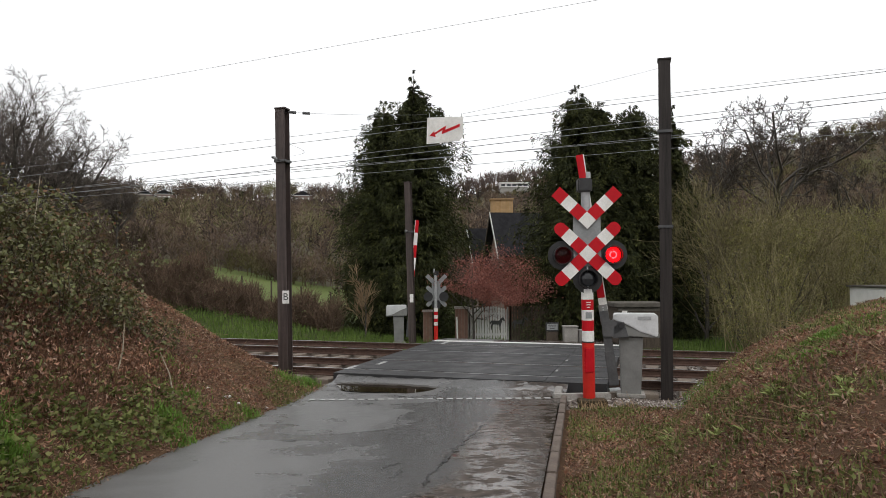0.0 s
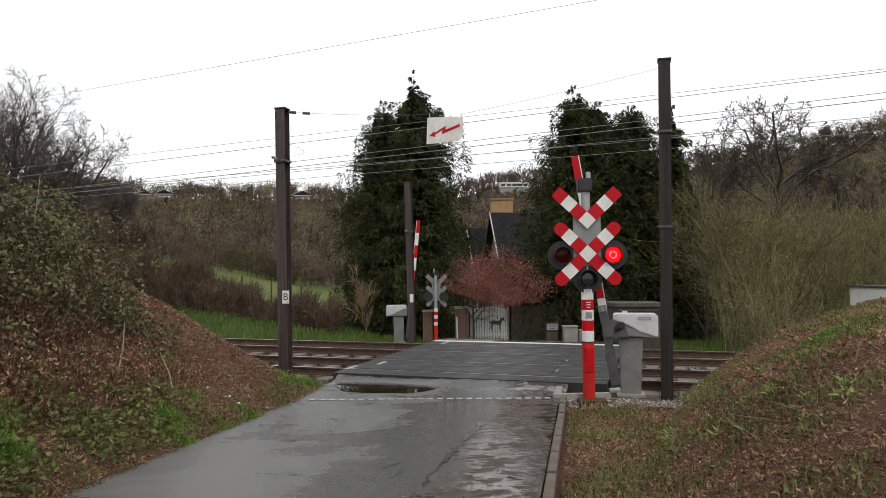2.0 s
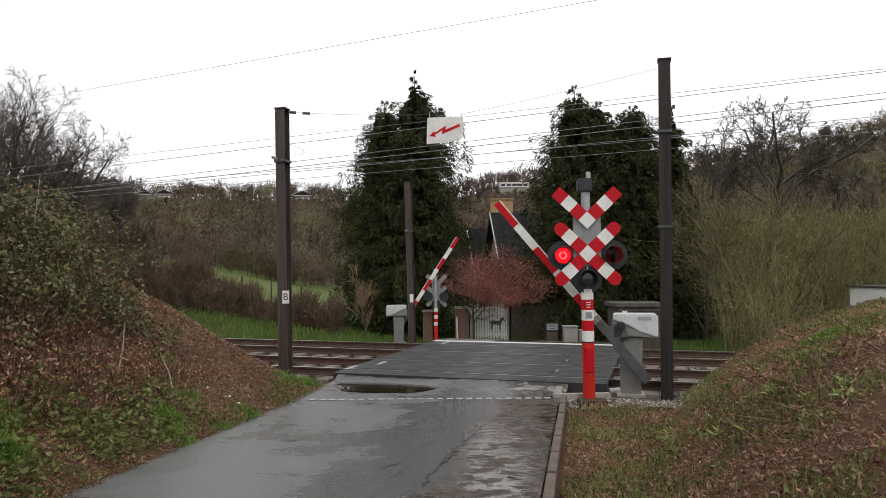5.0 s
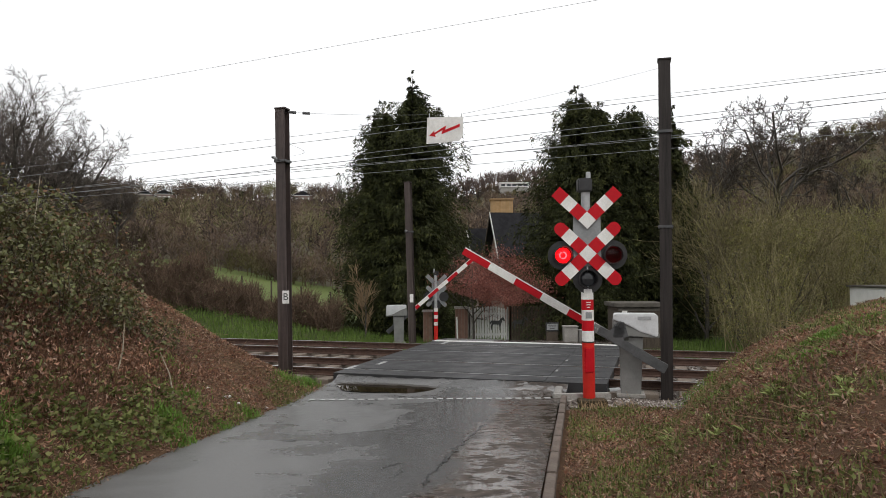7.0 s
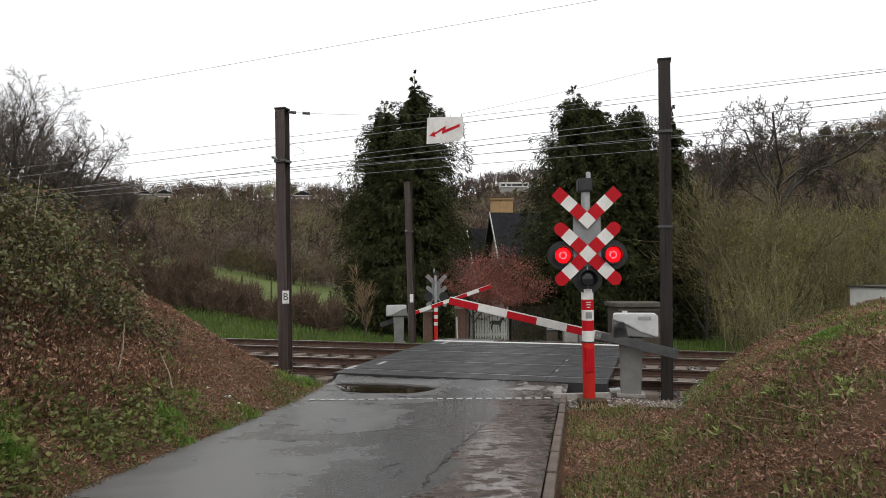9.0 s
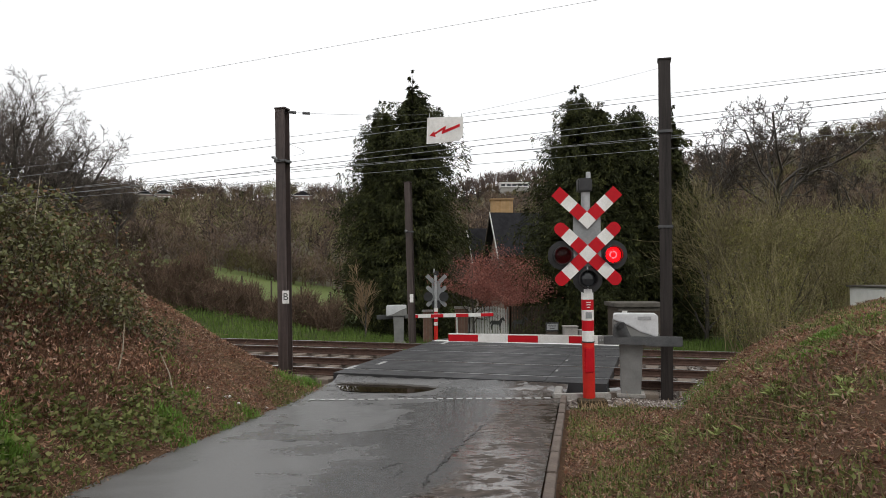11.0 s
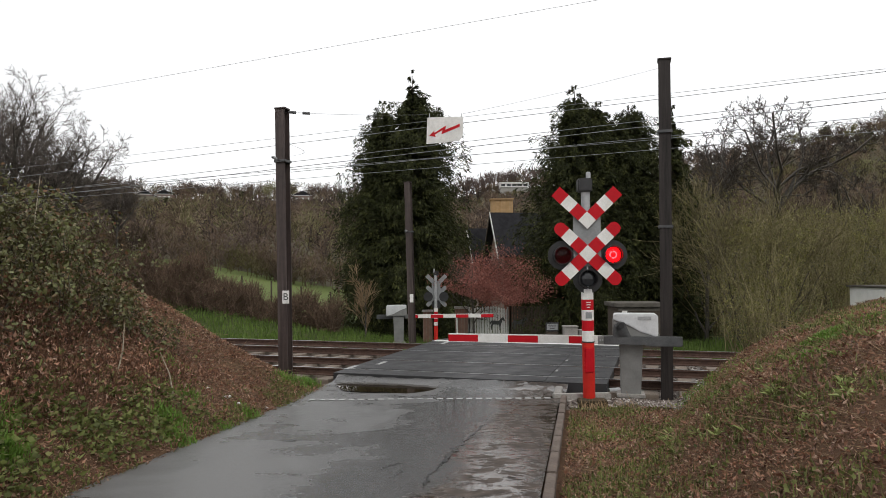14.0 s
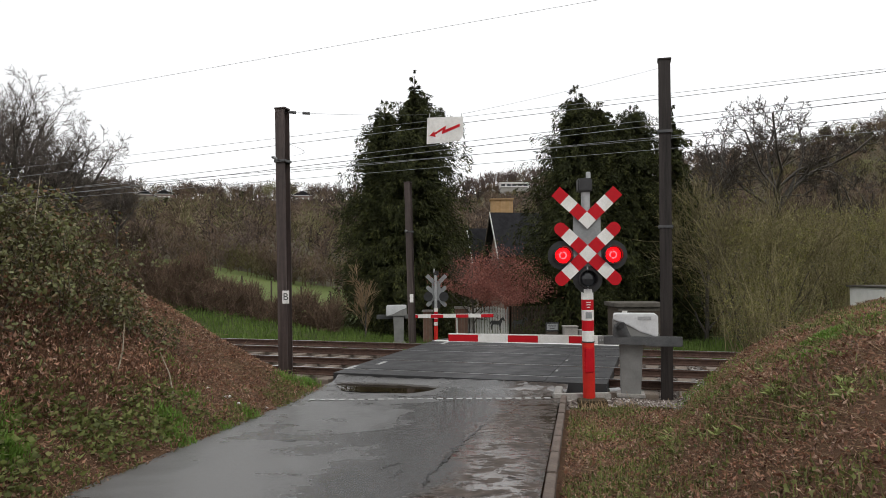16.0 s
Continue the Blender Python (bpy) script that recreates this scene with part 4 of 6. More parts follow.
def branching(height, rng, spread=0.6, trunk=0.3, levels=4, kids=5, first=0.25, rise=0.35, shrink=0.62, r=None, crook=0.085):
    """Segments of a bare tree that grows from the origin: (start, end, radius, radius, level)."""
    segs = []

    def grow(p, d, length, rad, lev):
        n = 4 if lev < 2 else 3
        pts = [p]
        q, e = p, d
        for i in range(n):
            e = unit(e + rng.normal(0, crook + 0.3 * crook * lev, 3) + np.array([0, 0, rise * 0.16]))
            q2 = q + e * length / n
            ra, rb = rad * (1 - 0.75 * i / n), rad * (1 - 0.75 * (i + 1) / n)
            segs.append((q, q2, ra, rb, lev))
            q = q2
            pts.append(q)
        if lev >= levels:
            return
        m = kids if lev else kids + 3
        for k in range(m):
            u = first + (1 - first) * (k + rng.uniform(0, 1)) / m if lev == 0 else rng.uniform(0.2, 1.0)
            i = min(n - 1, int(u * n))
            base = pts[i] + (pts[i + 1] - pts[i]) * (u * n - i)
            side = unit(np.cross(e, rng.normal(size=3)))
            e2 = unit(unit(pts[i + 1] - pts[i]) * (1 - spread) + side * spread + np.array([0, 0, rise * 0.3]))
            grow(base, e2, length * shrink * rng.uniform(0.7, 1.15) * (1.15 - 0.45 * u if lev == 0 else 1), rad * (1 - 0.75 * u) * 0.6, lev + 1)

    grow(np.zeros(3), np.array([0, 0, 1.0]), height * 0.72, r or height * 0.018, 0)
    return segs


def bare_tree(name, m, height, seed, label, twig="twig", category="tree", group="bare trees", least=0.006, **kw):
    rng = np.random.default_rng(seed)
    segs = branching(height, rng, **kw)
    tr = thing(name, m, label, category, group)
    for nm, pick, mat in (("trunk", lambda l: l <= 1, "bark"), ("crown", lambda l: l > 1, twig)):
        ss = [s for s in segs if pick(s[4])]
        v, f = sticks(np.array([s[0] for s in ss]), np.array([s[1] for s in ss]), np.maximum(least, [s[2] for s in ss]), np.maximum(least * 0.7, [s[3] for s in ss]))
        from_arrays(nm, v, f, M[mat], tr)
    return tr


def conifer(m, stems, seed, n, label):
    """A dense cypress of one or more leaders: trunks, dim inner boughs, and fine sprays that hang from rising boughs.
    stems: (x, y, profile), the profile as (height, radius) from the foot to the tip."""
    rng = np.random.default_rng(seed)
    tr = thing("conifer", m, label, "tree", "conifers")
    sizes = np.array([sum(r for h, r in prof) * prof[-1][0] for x, y, prof in stems])
    inner, sprays = [], []
    for (x, y, prof), share in zip(stems, sizes / sizes.sum()):
        hs, rs = zip(*prof)
        top = hs[-1]
        part("trunk", rod((x, y, -0.3), (x, y, top * 0.97), 0.24, 0.012, 8), M["bark"], tr)
        k = 1100
        h, a = rng.uniform(0.02, 0.93, k) * top, rng.uniform(0, 2 * np.pi, k)
        rr = np.interp(h, hs, rs) * 0.62
        root = np.stack([x + 0 * h, y + 0 * h, h + 0.1 * rr], 1)
        tip = np.stack([x + rr * np.cos(a), y + rr * np.sin(a), h - 0.15 * rr], 1)
        inner.append(leaf_mesh(root, rr, tip - root, rng, 0.6, 0.3))
        # boughs, crowded evenly over the height
        nb = int(n * share / 78)
        grid = np.linspace(0.01, 0.995, 400) * top
        girth = np.interp(grid, hs, rs) + 0.16
        hb = rng.choice(grid, nb, p=girth / girth.sum())
        ab = rng.uniform(0, 2 * np.pi, nb)
        lob = 1 + 0.1 * np.sin(ab * 3 + seed + hb * 0.9) + 0.07 * np.sin(ab * 7 + hb * 2.3)
        far = rng.uniform(size=nb) < 0.16
        lb = np.interp(hb, hs, rs) * np.where(far, rng.uniform(1.05, 1.28, nb), rng.uniform(0.68, 1.05, nb)) * lob + np.where(far, 0.2, 0.07) * np.clip((top - hb) / 1.8, 0.12, 1.0)
        q = rng.integers(0, nb, int(n * share))
        u = 0.22 + 0.78 * rng.beta(1.6, 0.9, len(q))
        r = lb[q] * u
        slim = np.clip((top - hb[q]) / 1.6, 0.3, 1.0)
        lat = rng.normal(0, 1, len(q)) * slim * (0.035 + 0.15 * lb[q] * (1.1 - u))
        hang = rng.uniform(0, 1, len(q)) ** 1.5 * (0.08 + 0.34 * np.minimum(1.2, lb[q] * 0.6))
        a = ab[q]
        zz = hb[q] + 0.3 * r - 0.34 * r * r / np.maximum(0.4, lb[q]) - hang + rng.normal(0, 0.025, len(q))
        P = np.stack([x + r * np.cos(a) - lat * np.sin(a), y + r * np.sin(a) + lat * np.cos(a), np.maximum(zz, 0.04)], 1)
        D = np.stack([0.55 * np.cos(a), 0.55 * np.sin(a), -0.35 - 0.8 * hang], 1) + rng.normal(0, 0.33, (len(q), 3))
        sprays.append(leaf_mesh(P, rng.uniform(0.07, 0.22, len(q)) * np.where(u > 0.93, 1.25, 1.0) * (0.4 + 0.6 * slim), D, rng, 0.27, 0.4))
    v, f = joined(inner)
    from_arrays("inner_foliage", v, f, M["conifer"], tr)
    v, f = joined(sprays)
    from_arrays("crown", v, f, M["conifer"], tr)
    return tr


con_l = conifer(pose(-1.85, 33.0, -1.2), (
    (0.45, 0, ((0, 2.6), (0.8, 2.9), (3.0, 3.05), (5.5, 2.8), (8.0, 2.25), (10.0, 1.85), (10.9, 1.5), (11.5, 0.95), (11.9, 0.5), (12.4, 0.2), (13.25, 0.0))),
    (-1.05, 0.3, ((0, 2.0), (0.8, 2.2), (3.0, 2.3), (5.5, 2.05), (8.0, 1.7), (10.0, 1.3), (10.8, 0.9), (11.3, 0.45), (11.85, 0.0)))), 11, 118000, "tall dense dark green conifer with a spire above its ragged shoulders")
con_r = conifer(pose(6.35, 31.0, -1.1), (
    (-0.2, 0, ((0, 2.4), (1.5, 2.75), (4.5, 2.75), (7.0, 2.2), (9.0, 1.6), (10.4, 1.0), (11.1, 0.5), (11.75, 0.0))),
    (0.8, 0.3, ((0, 1.6), (5.0, 1.9), (8.5, 1.6), (10.3, 0.9), (11.3, 0.0)))), 21, 84000, "dense dark green conifer with ragged drooping sprays beside the gate")
con_r2 = conifer(pose(8.6, 31.6, -1.1), (
    (0.2, 0, ((0, 2.1), (3.5, 2.4), (6.5, 2.1), (8.8, 1.75), (10.2, 1.05), (11.1, 0.0))),
    (-0.9, 0.2, ((0, 1.4), (5.0, 1.6), (8.6, 1.3), (10.0, 0.7), (10.7, 0.0)))), 31, 76000, "dense dark green conifer grown into its neighbour")
con_r3 = conifer(pose(10.4, 30.6, -1.1), (
    (0, 0, ((0, 1.3), (3.0, 1.55), (6.0, 1.35), (9.2, 0.55), (10.4, 0.15), (11.3, 0.0))),), 41, 26000, "slender dark green conifer behind the mast")


def plum_tree():
    rng = np.random.default_rng(5)
    tr = bare_tree("plum_tree", pose(1.3, 29.3, -0.95, 0, 8, 0), 3.9, 8, "ornamental plum tree with dull pink and red leaves", "bark", group="garden trees", trunk=0.2, levels=3, spread=0.66, kids=6)
    n = 25000
    blobs = rng.normal(0, 1, (60, 3)) * np.array([0.95, 0.9, 0.62]) + np.array([0.62, 0, 2.55])
    P = blobs[rng.integers(0, 60, n)] + rng.normal(0, 0.3, (n, 3)) * np.array([1, 1, 0.8])
    P = P[P[:, 2] > 1.62 + 0.2 * np.abs(P[:, 0] - 0.6)]
    v, f = leaf_mesh(P, rng.uniform(0.04, 0.095, len(P)), rng.normal(size=(len(P), 3)), rng, 0.5)
    from_arrays("foliage", v, f, M["cherry"], tr)


plum_tree()

def fan_tree(m, height, fork, seed, label, lean=0.0, least=0.011, bend=0.1, limbs=9, spread=0.75, reach=0.62, twig="twig"):
    """A leafless tree: a trunk that forks into rising limbs, each split four times more, down to fine twigs."""
    rng = np.random.default_rng(seed)
    tr = thing("bare_tree", m, label, "tree", "bare trees")
    heavy, fine = [], []

    def run(A, d, length, r0, n, wav, up):
        """Grow a set of crooked branches at once: points (n + 1, k, 3)."""
        pts, q, e = [A], A, d
        for i in range(n):
            e = unit(e + rng.normal(0, wav, e.shape) + np.array([0, 0, up]))
            q = q + e * length[:, None] / n
            pts.append(q)
        for i in range(n):
            ra, rb = r0 * (1 - 0.62 * i / n), r0 * (1 - 0.62 * (i + 1) / n)
            (heavy if r0.mean() > 0.02 else fine).append(sticks(pts[i], pts[i + 1], np.maximum(least, ra), np.maximum(least * 0.8, rb)))
        return np.stack(pts)

    def split(pts, length, r0, kids, spread, u0):
        n, k = pts.shape[0] - 1, pts.shape[1]
        u = np.clip((np.arange(kids)[None] + rng.uniform(0, 1, (k, kids))) / kids * (1 - u0) + u0, 0, 0.999)
        i = (u * n).astype(int)
        b = np.repeat(np.arange(k)[:, None], kids, 1)
        p0, p1 = pts[i, b], pts[i + 1, b]
        A = p0 + (p1 - p0) * (u * n - i)[..., None]
        e = unit(p1 - p0)
        side = unit(np.cross(e, rng.normal(size=e.shape)))
        d = unit(e * (1 - spread) + side * spread)
        L = length[:, None] * (1.05 - 0.5 * u) * rng.uniform(0.65, 1.15, u.shape)
        R = (r0[:, None] * (1 - 0.62 * u)) * 0.55
        return A.reshape(-1, 3), d.reshape(-1, 3), L.ravel(), R.ravel()

    r = 0.021 * height
    run(np.zeros((1, 3)), np.array([[lean, 0, 1.0]]), np.array([fork]), np.array([r]), 4, bend * 0.3, 0.02)
    a = np.arange(limbs) * 2.4 + rng.uniform(0, 1, limbs)
    tilt = spread * rng.uniform(0.25, 1.0, limbs)
    tilt[0] = 0.1
    d = unit(np.stack([np.cos(a) * tilt + lean, np.sin(a) * tilt, np.ones(limbs)], 1))
    A = np.stack([0 * a + lean * fork * 0.9, 0 * a, fork * rng.uniform(0.72, 0.99, limbs)], 1)
    L = (height - fork) * rng.uniform(0.72, 0.98, limbs)
    R = np.full(limbs, r * 0.5)
    pts = run(A, d, L, R, 5, bend, 0.05)
    for kids, sp, seg, wav in ((6, 0.5, 4, 1.2), (6, 0.52, 3, 1.4), (5, 0.55, 2, 1.5)):
        A, d, L, R = split(pts, L * reach, R, kids, sp, 0.22)
        pts = run(A, d, L, R, seg, bend * wav, 0.09)
    A, d, L, R = split(pts, L * 0.8, R, 4, 0.55, 0.1)
    fine.append(flat_twigs(A, A + d * L[:, None], least * 2.2, rng))
    v, f = joined(heavy)
    from_arrays("trunk", v, f, M["bark"], tr)
    v, f = joined(fine)
    from_arrays("crown", v, f, M[twig], tr)
    return tr


M["grey_twig"] = leafy("grey_twigs", [(0.085, 0.07, 0.06), (0.13, 0.11, 0.095), (0.18, 0.155, 0.135)], 0.9, 0)
# bare trees: on the bank to the west, and the old trees to the east
for x, y, top, fork, sd in ((-17.1, 30, 8.5, 3.6, 1), (-14.9, 31, 6.5, 3.3, 2), (-18.9, 29.5, 9.6, 3.4, 3), (-20.2, 31, 10.4, 3.2, 4), (-18.2, 33, 7.6, 3.0, 6), (-21.8, 33, 11.2, 3.4, 7)):
    z = land(x, y) - 0.2
    fan_tree(pose(x, y, z, 0, 0, 70 * sd), top - z, fork, sd, "leafless tree with a fan of fine grey-brown twigs", least=0.0085, bend=0.07, spread=0.85, twig="grey_twig")
z = land(20.4, 41) - 0.2
fan_tree(pose(20.4, 41, z, 0, 0, 20), 13.5 - z, 6.2, 12, "gnarled leafless tree with crooked wide limbs", least=0.015, bend=0.28, limbs=9, spread=1.05, reach=0.58)
z = land(17.2, 42) - 0.2
fan_tree(pose(17.2, 42, z, 0, 0, 100), 12.2 - z, 5.9, 19, "gnarled leafless tree with crooked wide limbs", least=0.013, bend=0.26, limbs=7, spread=1.0, reach=0.56)
z = land(27.2, 42) - 0.2
fan_tree(pose(27.2, 42, z, 0, 0, 160), 11.2 - z, 2.8, 15, "gnarled leafless tree with crooked low limbs", lean=0.12, least=0.018, bend=0.27, limbs=7, spread=1.6, reach=0.48)


def thicket():
    """Budding saplings and brush behind the tracks."""
    rng = np.random.default_rng(17)
    lots, leaves = [], []
    for k in range(330):
        y = rng.uniform(20.5, 42)
        x = rng.uniform(0.26, 0.95) * y + rng.normal(0, 0.4)
        if ts(x, y)[1] < 21.3 or (x < 11.0 and y > 27) or x < (0.42 if y < 31 else 0.36) * y or (x > 12.0 and y < 27.5):
            continue
        z = land(x, y)
        h = rng.uniform(2.2, 5.2) + 0.05 * (y - 20)
        if x > 12.6 and y < 26:
            h *= 0.45
        m = rng.integers(5, 10)
        base = np.array([x, y, z - 0.1]) + rng.normal(0, 0.18, (m, 3)) * np.array([1, 1, 0])
        lean = rng.normal(0, 0.3, (m, 3)) * np.array([1, 1, 0]) + np.array([0, 0, 1])
        tip = base + unit(lean) * (h * rng.uniform(0.6, 1, (m, 1)))
        mid = (base + tip) / 2 + rng.normal(0, 0.12, (m, 3))
        lots += [sticks(base, mid, np.full(m, 0.022), np.full(m, 0.014)), sticks(mid, tip, np.full(m, 0.014), np.full(m, 0.006))]
        q = rng.integers(34, 60)
        u = rng.uniform(0.25, 1, (q, 1))
        i = rng.integers(0, m, q)
        s0 = np.where(u < 0.5, base[i] + (mid[i] - base[i]) * u * 2, mid[i] + (tip[i] - mid[i]) * (u * 2 - 1))
        d = unit(rng.normal(0, 1, (q, 3)) + np.array([0, 0, 0.9]))
        s1 = s0 + d * rng.uniform(0.3, 0.9, (q, 1))
        lots.append(sticks(s0, s1, np.full(q, 0.008), np.full(q, 0.004)))
        w = 300
        i = rng.integers(0, q, w)
        leaves.append(leaf_mesh(s0[i] + (s1[i] - s0[i]) * rng.uniform(0, 1, (w, 1)) + rng.normal(0, 0.06, (w, 3)), rng.uniform(0.04, 0.1, w), rng.normal(size=(w, 3)), rng, 0.5))
    v, f = joined(lots)
    tagged(from_arrays("thicket", v, f, M["olive_twig"]), "dense leafless brush of olive-brown saplings", "thicket", kind="stuff")
    v, f = joined(leaves)
    tagged(from_arrays("thicket_buds", v, f, M["bud"]), "sparse yellow-green spring buds on the brush", "foliage", kind="stuff")


M["bud"] = leafy("spring_bud", [(0.115, 0.11, 0.034), (0.22, 0.21, 0.065), (0.36, 0.345, 0.12)], 0.7, 0.3)
thicket()


def willow(x, y, h, seed):
    rng = np.random.default_rng(seed)
    tr = bare_tree("budding_shrub", pose(x, y, land(x, y) - 0.1, 0, 0, 70 * seed), h, seed, "multi-stemmed willow shrub with yellow-green buds", "olive_twig", "shrub", "budding shrubs", least=0.008, levels=3, kids=7, first=0.02, spread=0.4, rise=0.25, shrink=0.72)
    n = 4200
    u = rng.uniform(0.15, 1, n) ** 0.6
    a = rng.uniform(0, 6.28, n)
    r = h * 0.42 * u * rng.uniform(0.2, 1, n) ** 0.5
    v, f = leaf_mesh(np.stack([r * np.cos(a), r * np.sin(a), h * u * 1.05], 1), rng.uniform(0.04, 0.095, n), rng.normal(size=(n, 3)), rng, 0.5)
    from_arrays("foliage", v, f, M["bud"], tr)


for k, (x, y, h) in enumerate(((12.3, 25.6, 4.6), (12.0, 27.5, 5.0), (14.6, 29.5, 5.4), (17.8, 31.0, 5.2), (11.2, 29.0, 6.2), (20.5, 33.0, 4.8))):
    willow(x, y, h, 60 + k)


def far_woods():
    """Leafless woods on the valley sides: each tree a stem with rising limbs and a fuzz of twigs, in stands of one tone; evergreens on the ridge."""
    rng = np.random.default_rng(23)
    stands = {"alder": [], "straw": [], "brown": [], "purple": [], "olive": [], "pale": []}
    green = []

    def far_tree(x, y, h, m, kind, up=0.3, stem=1.0):
        p0 = np.array([x, y, land(x, y) - 0.5])
        w = 0.0009 * y + 0.03
        fork = p0 + np.array([rng.normal(0, 0.03) * h, 0, rng.uniform(0.25, 0.4) * h])
        k = 7
        a = rng.uniform(0, 6.28, k)
        sp = rng.uniform(0.15, 0.8, k)
        ends = fork + np.stack([np.cos(a) * sp, np.sin(a) * sp, rng.uniform(0.6, 1.0, k)], 1) * h * 0.58
        lots = [sticks(p0[None], fork[None], [w * 0.5 * stem], [w * 0.35 * stem]), sticks(np.repeat(fork[None], k, 0), ends, np.full(k, w * 0.3 * stem), np.full(k, w * 0.12))]
        i = rng.integers(0, k, m)
        u = rng.uniform(0.15, 1, (m, 1)) ** 0.8
        A = fork + (ends[i] - fork) * u + rng.normal(0, 0.06, (m, 3)) * h
        out = (A - fork) * np.array([1, 1, 0.25])
        B = A + unit(unit(out) * 0.75 + rng.normal(0, 0.42, (m, 3)) + np.array([0, 0, up])) * h * rng.uniform(0.06, 0.17, (m, 1))
        lots.append(flat_twigs(A, B, w, rng))
        stands[kind] += lots

    for k in range(3600):
        u = rng.uniform(-0.8, 0.8)
        y = 62 + 390 * rng.uniform(0, 1) ** 0.85
        x = u * y
        if x < 0 and y < 63 + 4 * math.sin(x):
            continue
        z = land(x, y)
        h = rng.uniform(6.0, 13.5) * (0.6 if y < 130 else 1.0)
        if abs(x - 0.104 * y) < 0.05 * y and 220 < y < 412:
            h = min(h, 2.06 + 0.1195 * y - z)
            if h < 2:
                continue
        if y < 418 and min(abs(u + 0.207), abs(u + 0.41), abs(u + 0.44)) < 0.018:
            h = min(h, 2.06 + 0.11 * y - z)
            if h < 2:
                continue
        g = noise.noise(Vector((x * 0.022, y * 0.011, 2.0))) + rng.normal(0, 0.22)
        # random dark and straw tones paint shaded and sunlit crowns into the woods
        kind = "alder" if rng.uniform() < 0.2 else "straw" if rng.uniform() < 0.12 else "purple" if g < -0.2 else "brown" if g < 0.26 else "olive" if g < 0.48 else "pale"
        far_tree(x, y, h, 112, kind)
        if rng.uniform() < 0.02 and y > 250:
            q = 90
            hh = rng.uniform(0, 1, q)
            a = rng.uniform(0, 6.28, q)
            r = (1 - hh) * h * 0.22
            P = np.array([x, y, z]) + np.stack([r * np.cos(a), r * np.sin(a), hh * h * 1.05], 1)
            green.append(leaf_mesh(P, np.full(q, 1.3), rng.normal(size=(q, 3)), rng, 0.6))
    # a row of taller trees along the ridge behind the white building
    for k in range(46):
        y = rng.uniform(425, 445)
        far_tree(rng.uniform(0.02, 0.165) * y, y, rng.uniform(11, 14.5), 70, "purple", 1.1, 1.3)
    for k in range(70):
        y = rng.uniform(413, 424)
        far_tree(rng.uniform(0.05, 0.165) * y, y, rng.uniform(5, 8.5), 70, "brown")
    # pointed evergreens by the houses on the ridge
    for u, top in ((-0.387, 0.128), (-0.399, 0.123), (-0.183, 0.121), (-0.149, 0.122), (-0.222, 0.122), (-0.283, 0.117)):
        y = 428.0
        x = u * y
        z = land(x, y)
        h = 2.06 + top * y - z
        q = 320
        hh = rng.uniform(0, 1, q) ** 1.3
        a = rng.uniform(0, 6.28, q)
        r = (1 - hh) * 2.6 * rng.uniform(0.4, 1, q)
        green.append(leaf_mesh(np.array([x, y, z]) + np.stack([r * np.cos(a), r * np.sin(a), hh * h], 1), np.full(q, 0.9), rng.normal(size=(q, 3)) + np.array([0, 0, -0.5]), rng, 0.5))
    # brush along the top of the meadow
    for k in range(460):
        far_tree(rng.uniform(-46, 6), rng.uniform(57, 72), rng.uniform(1.6, 4.2), 90, ("brown", "purple", "olive", "brown")[k % 4], 0.5)
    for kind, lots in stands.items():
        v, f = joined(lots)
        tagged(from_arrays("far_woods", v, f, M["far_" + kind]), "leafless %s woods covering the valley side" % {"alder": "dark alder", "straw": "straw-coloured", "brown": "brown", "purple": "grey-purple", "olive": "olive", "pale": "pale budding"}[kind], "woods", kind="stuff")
    v, f = joined(green)
    tagged(from_arrays("far_evergreens", v, f, M["conifer"]), "scattered dark evergreens in the far woods", "woods", kind="stuff")


far_woods()


def hedge():
    """The brown hedge along the foot of the meadow."""
    rng = np.random.default_rng(29)
    lots, leaves = [], []
    n = 29000
    u = rng.uniform(0, 1, n) ** 1.25
    x = -19.5 + 15.0 * u
    y = 30.8 + rng.normal(0, 0.45, n) - 1.5 * u
    z = np.array([land(a, b) for a, b in zip(x, y)])
    A = np.stack([x, y, z + rng.uniform(0, 1.15, n) * (0.75 + 0.45 * np.sin(x * 1.9) * np.sin(x * 0.77 + 1) + 0.2 * np.sin(x * 5.1) + 0.75 * np.clip((-9.6 - x) / 1.6, 0, 1))], 1)
    B = A + unit(rng.normal(0, 0.6, (n, 3)) + np.array([0, 0, 0.8])) * rng.uniform(0.3, 0.75, (n, 1))
    v, f = sticks(A, B, np.full(n, 0.011), np.full(n, 0.005))
    tagged(from_arrays("hedge", v, f, M["hedge_twig"]), "leafless brown hedge along the meadow", "hedge", kind="stuff")
    P = B[:13000] - (B - A)[:13000] * rng.uniform(0, 1, (13000, 1))
    v, f = leaf_mesh(P, rng.uniform(0.04, 0.1, 13000), rng.normal(size=(13000, 3)), rng, 0.55)
    tagged(from_arrays("hedge_leaves", v, f, M["bramble"]), "brown and olive leaves left in the hedge", "foliage", kind="stuff")


hedge()


def heights(x, y):
    return np.array([land(a, b) for a, b in zip(x, y)])


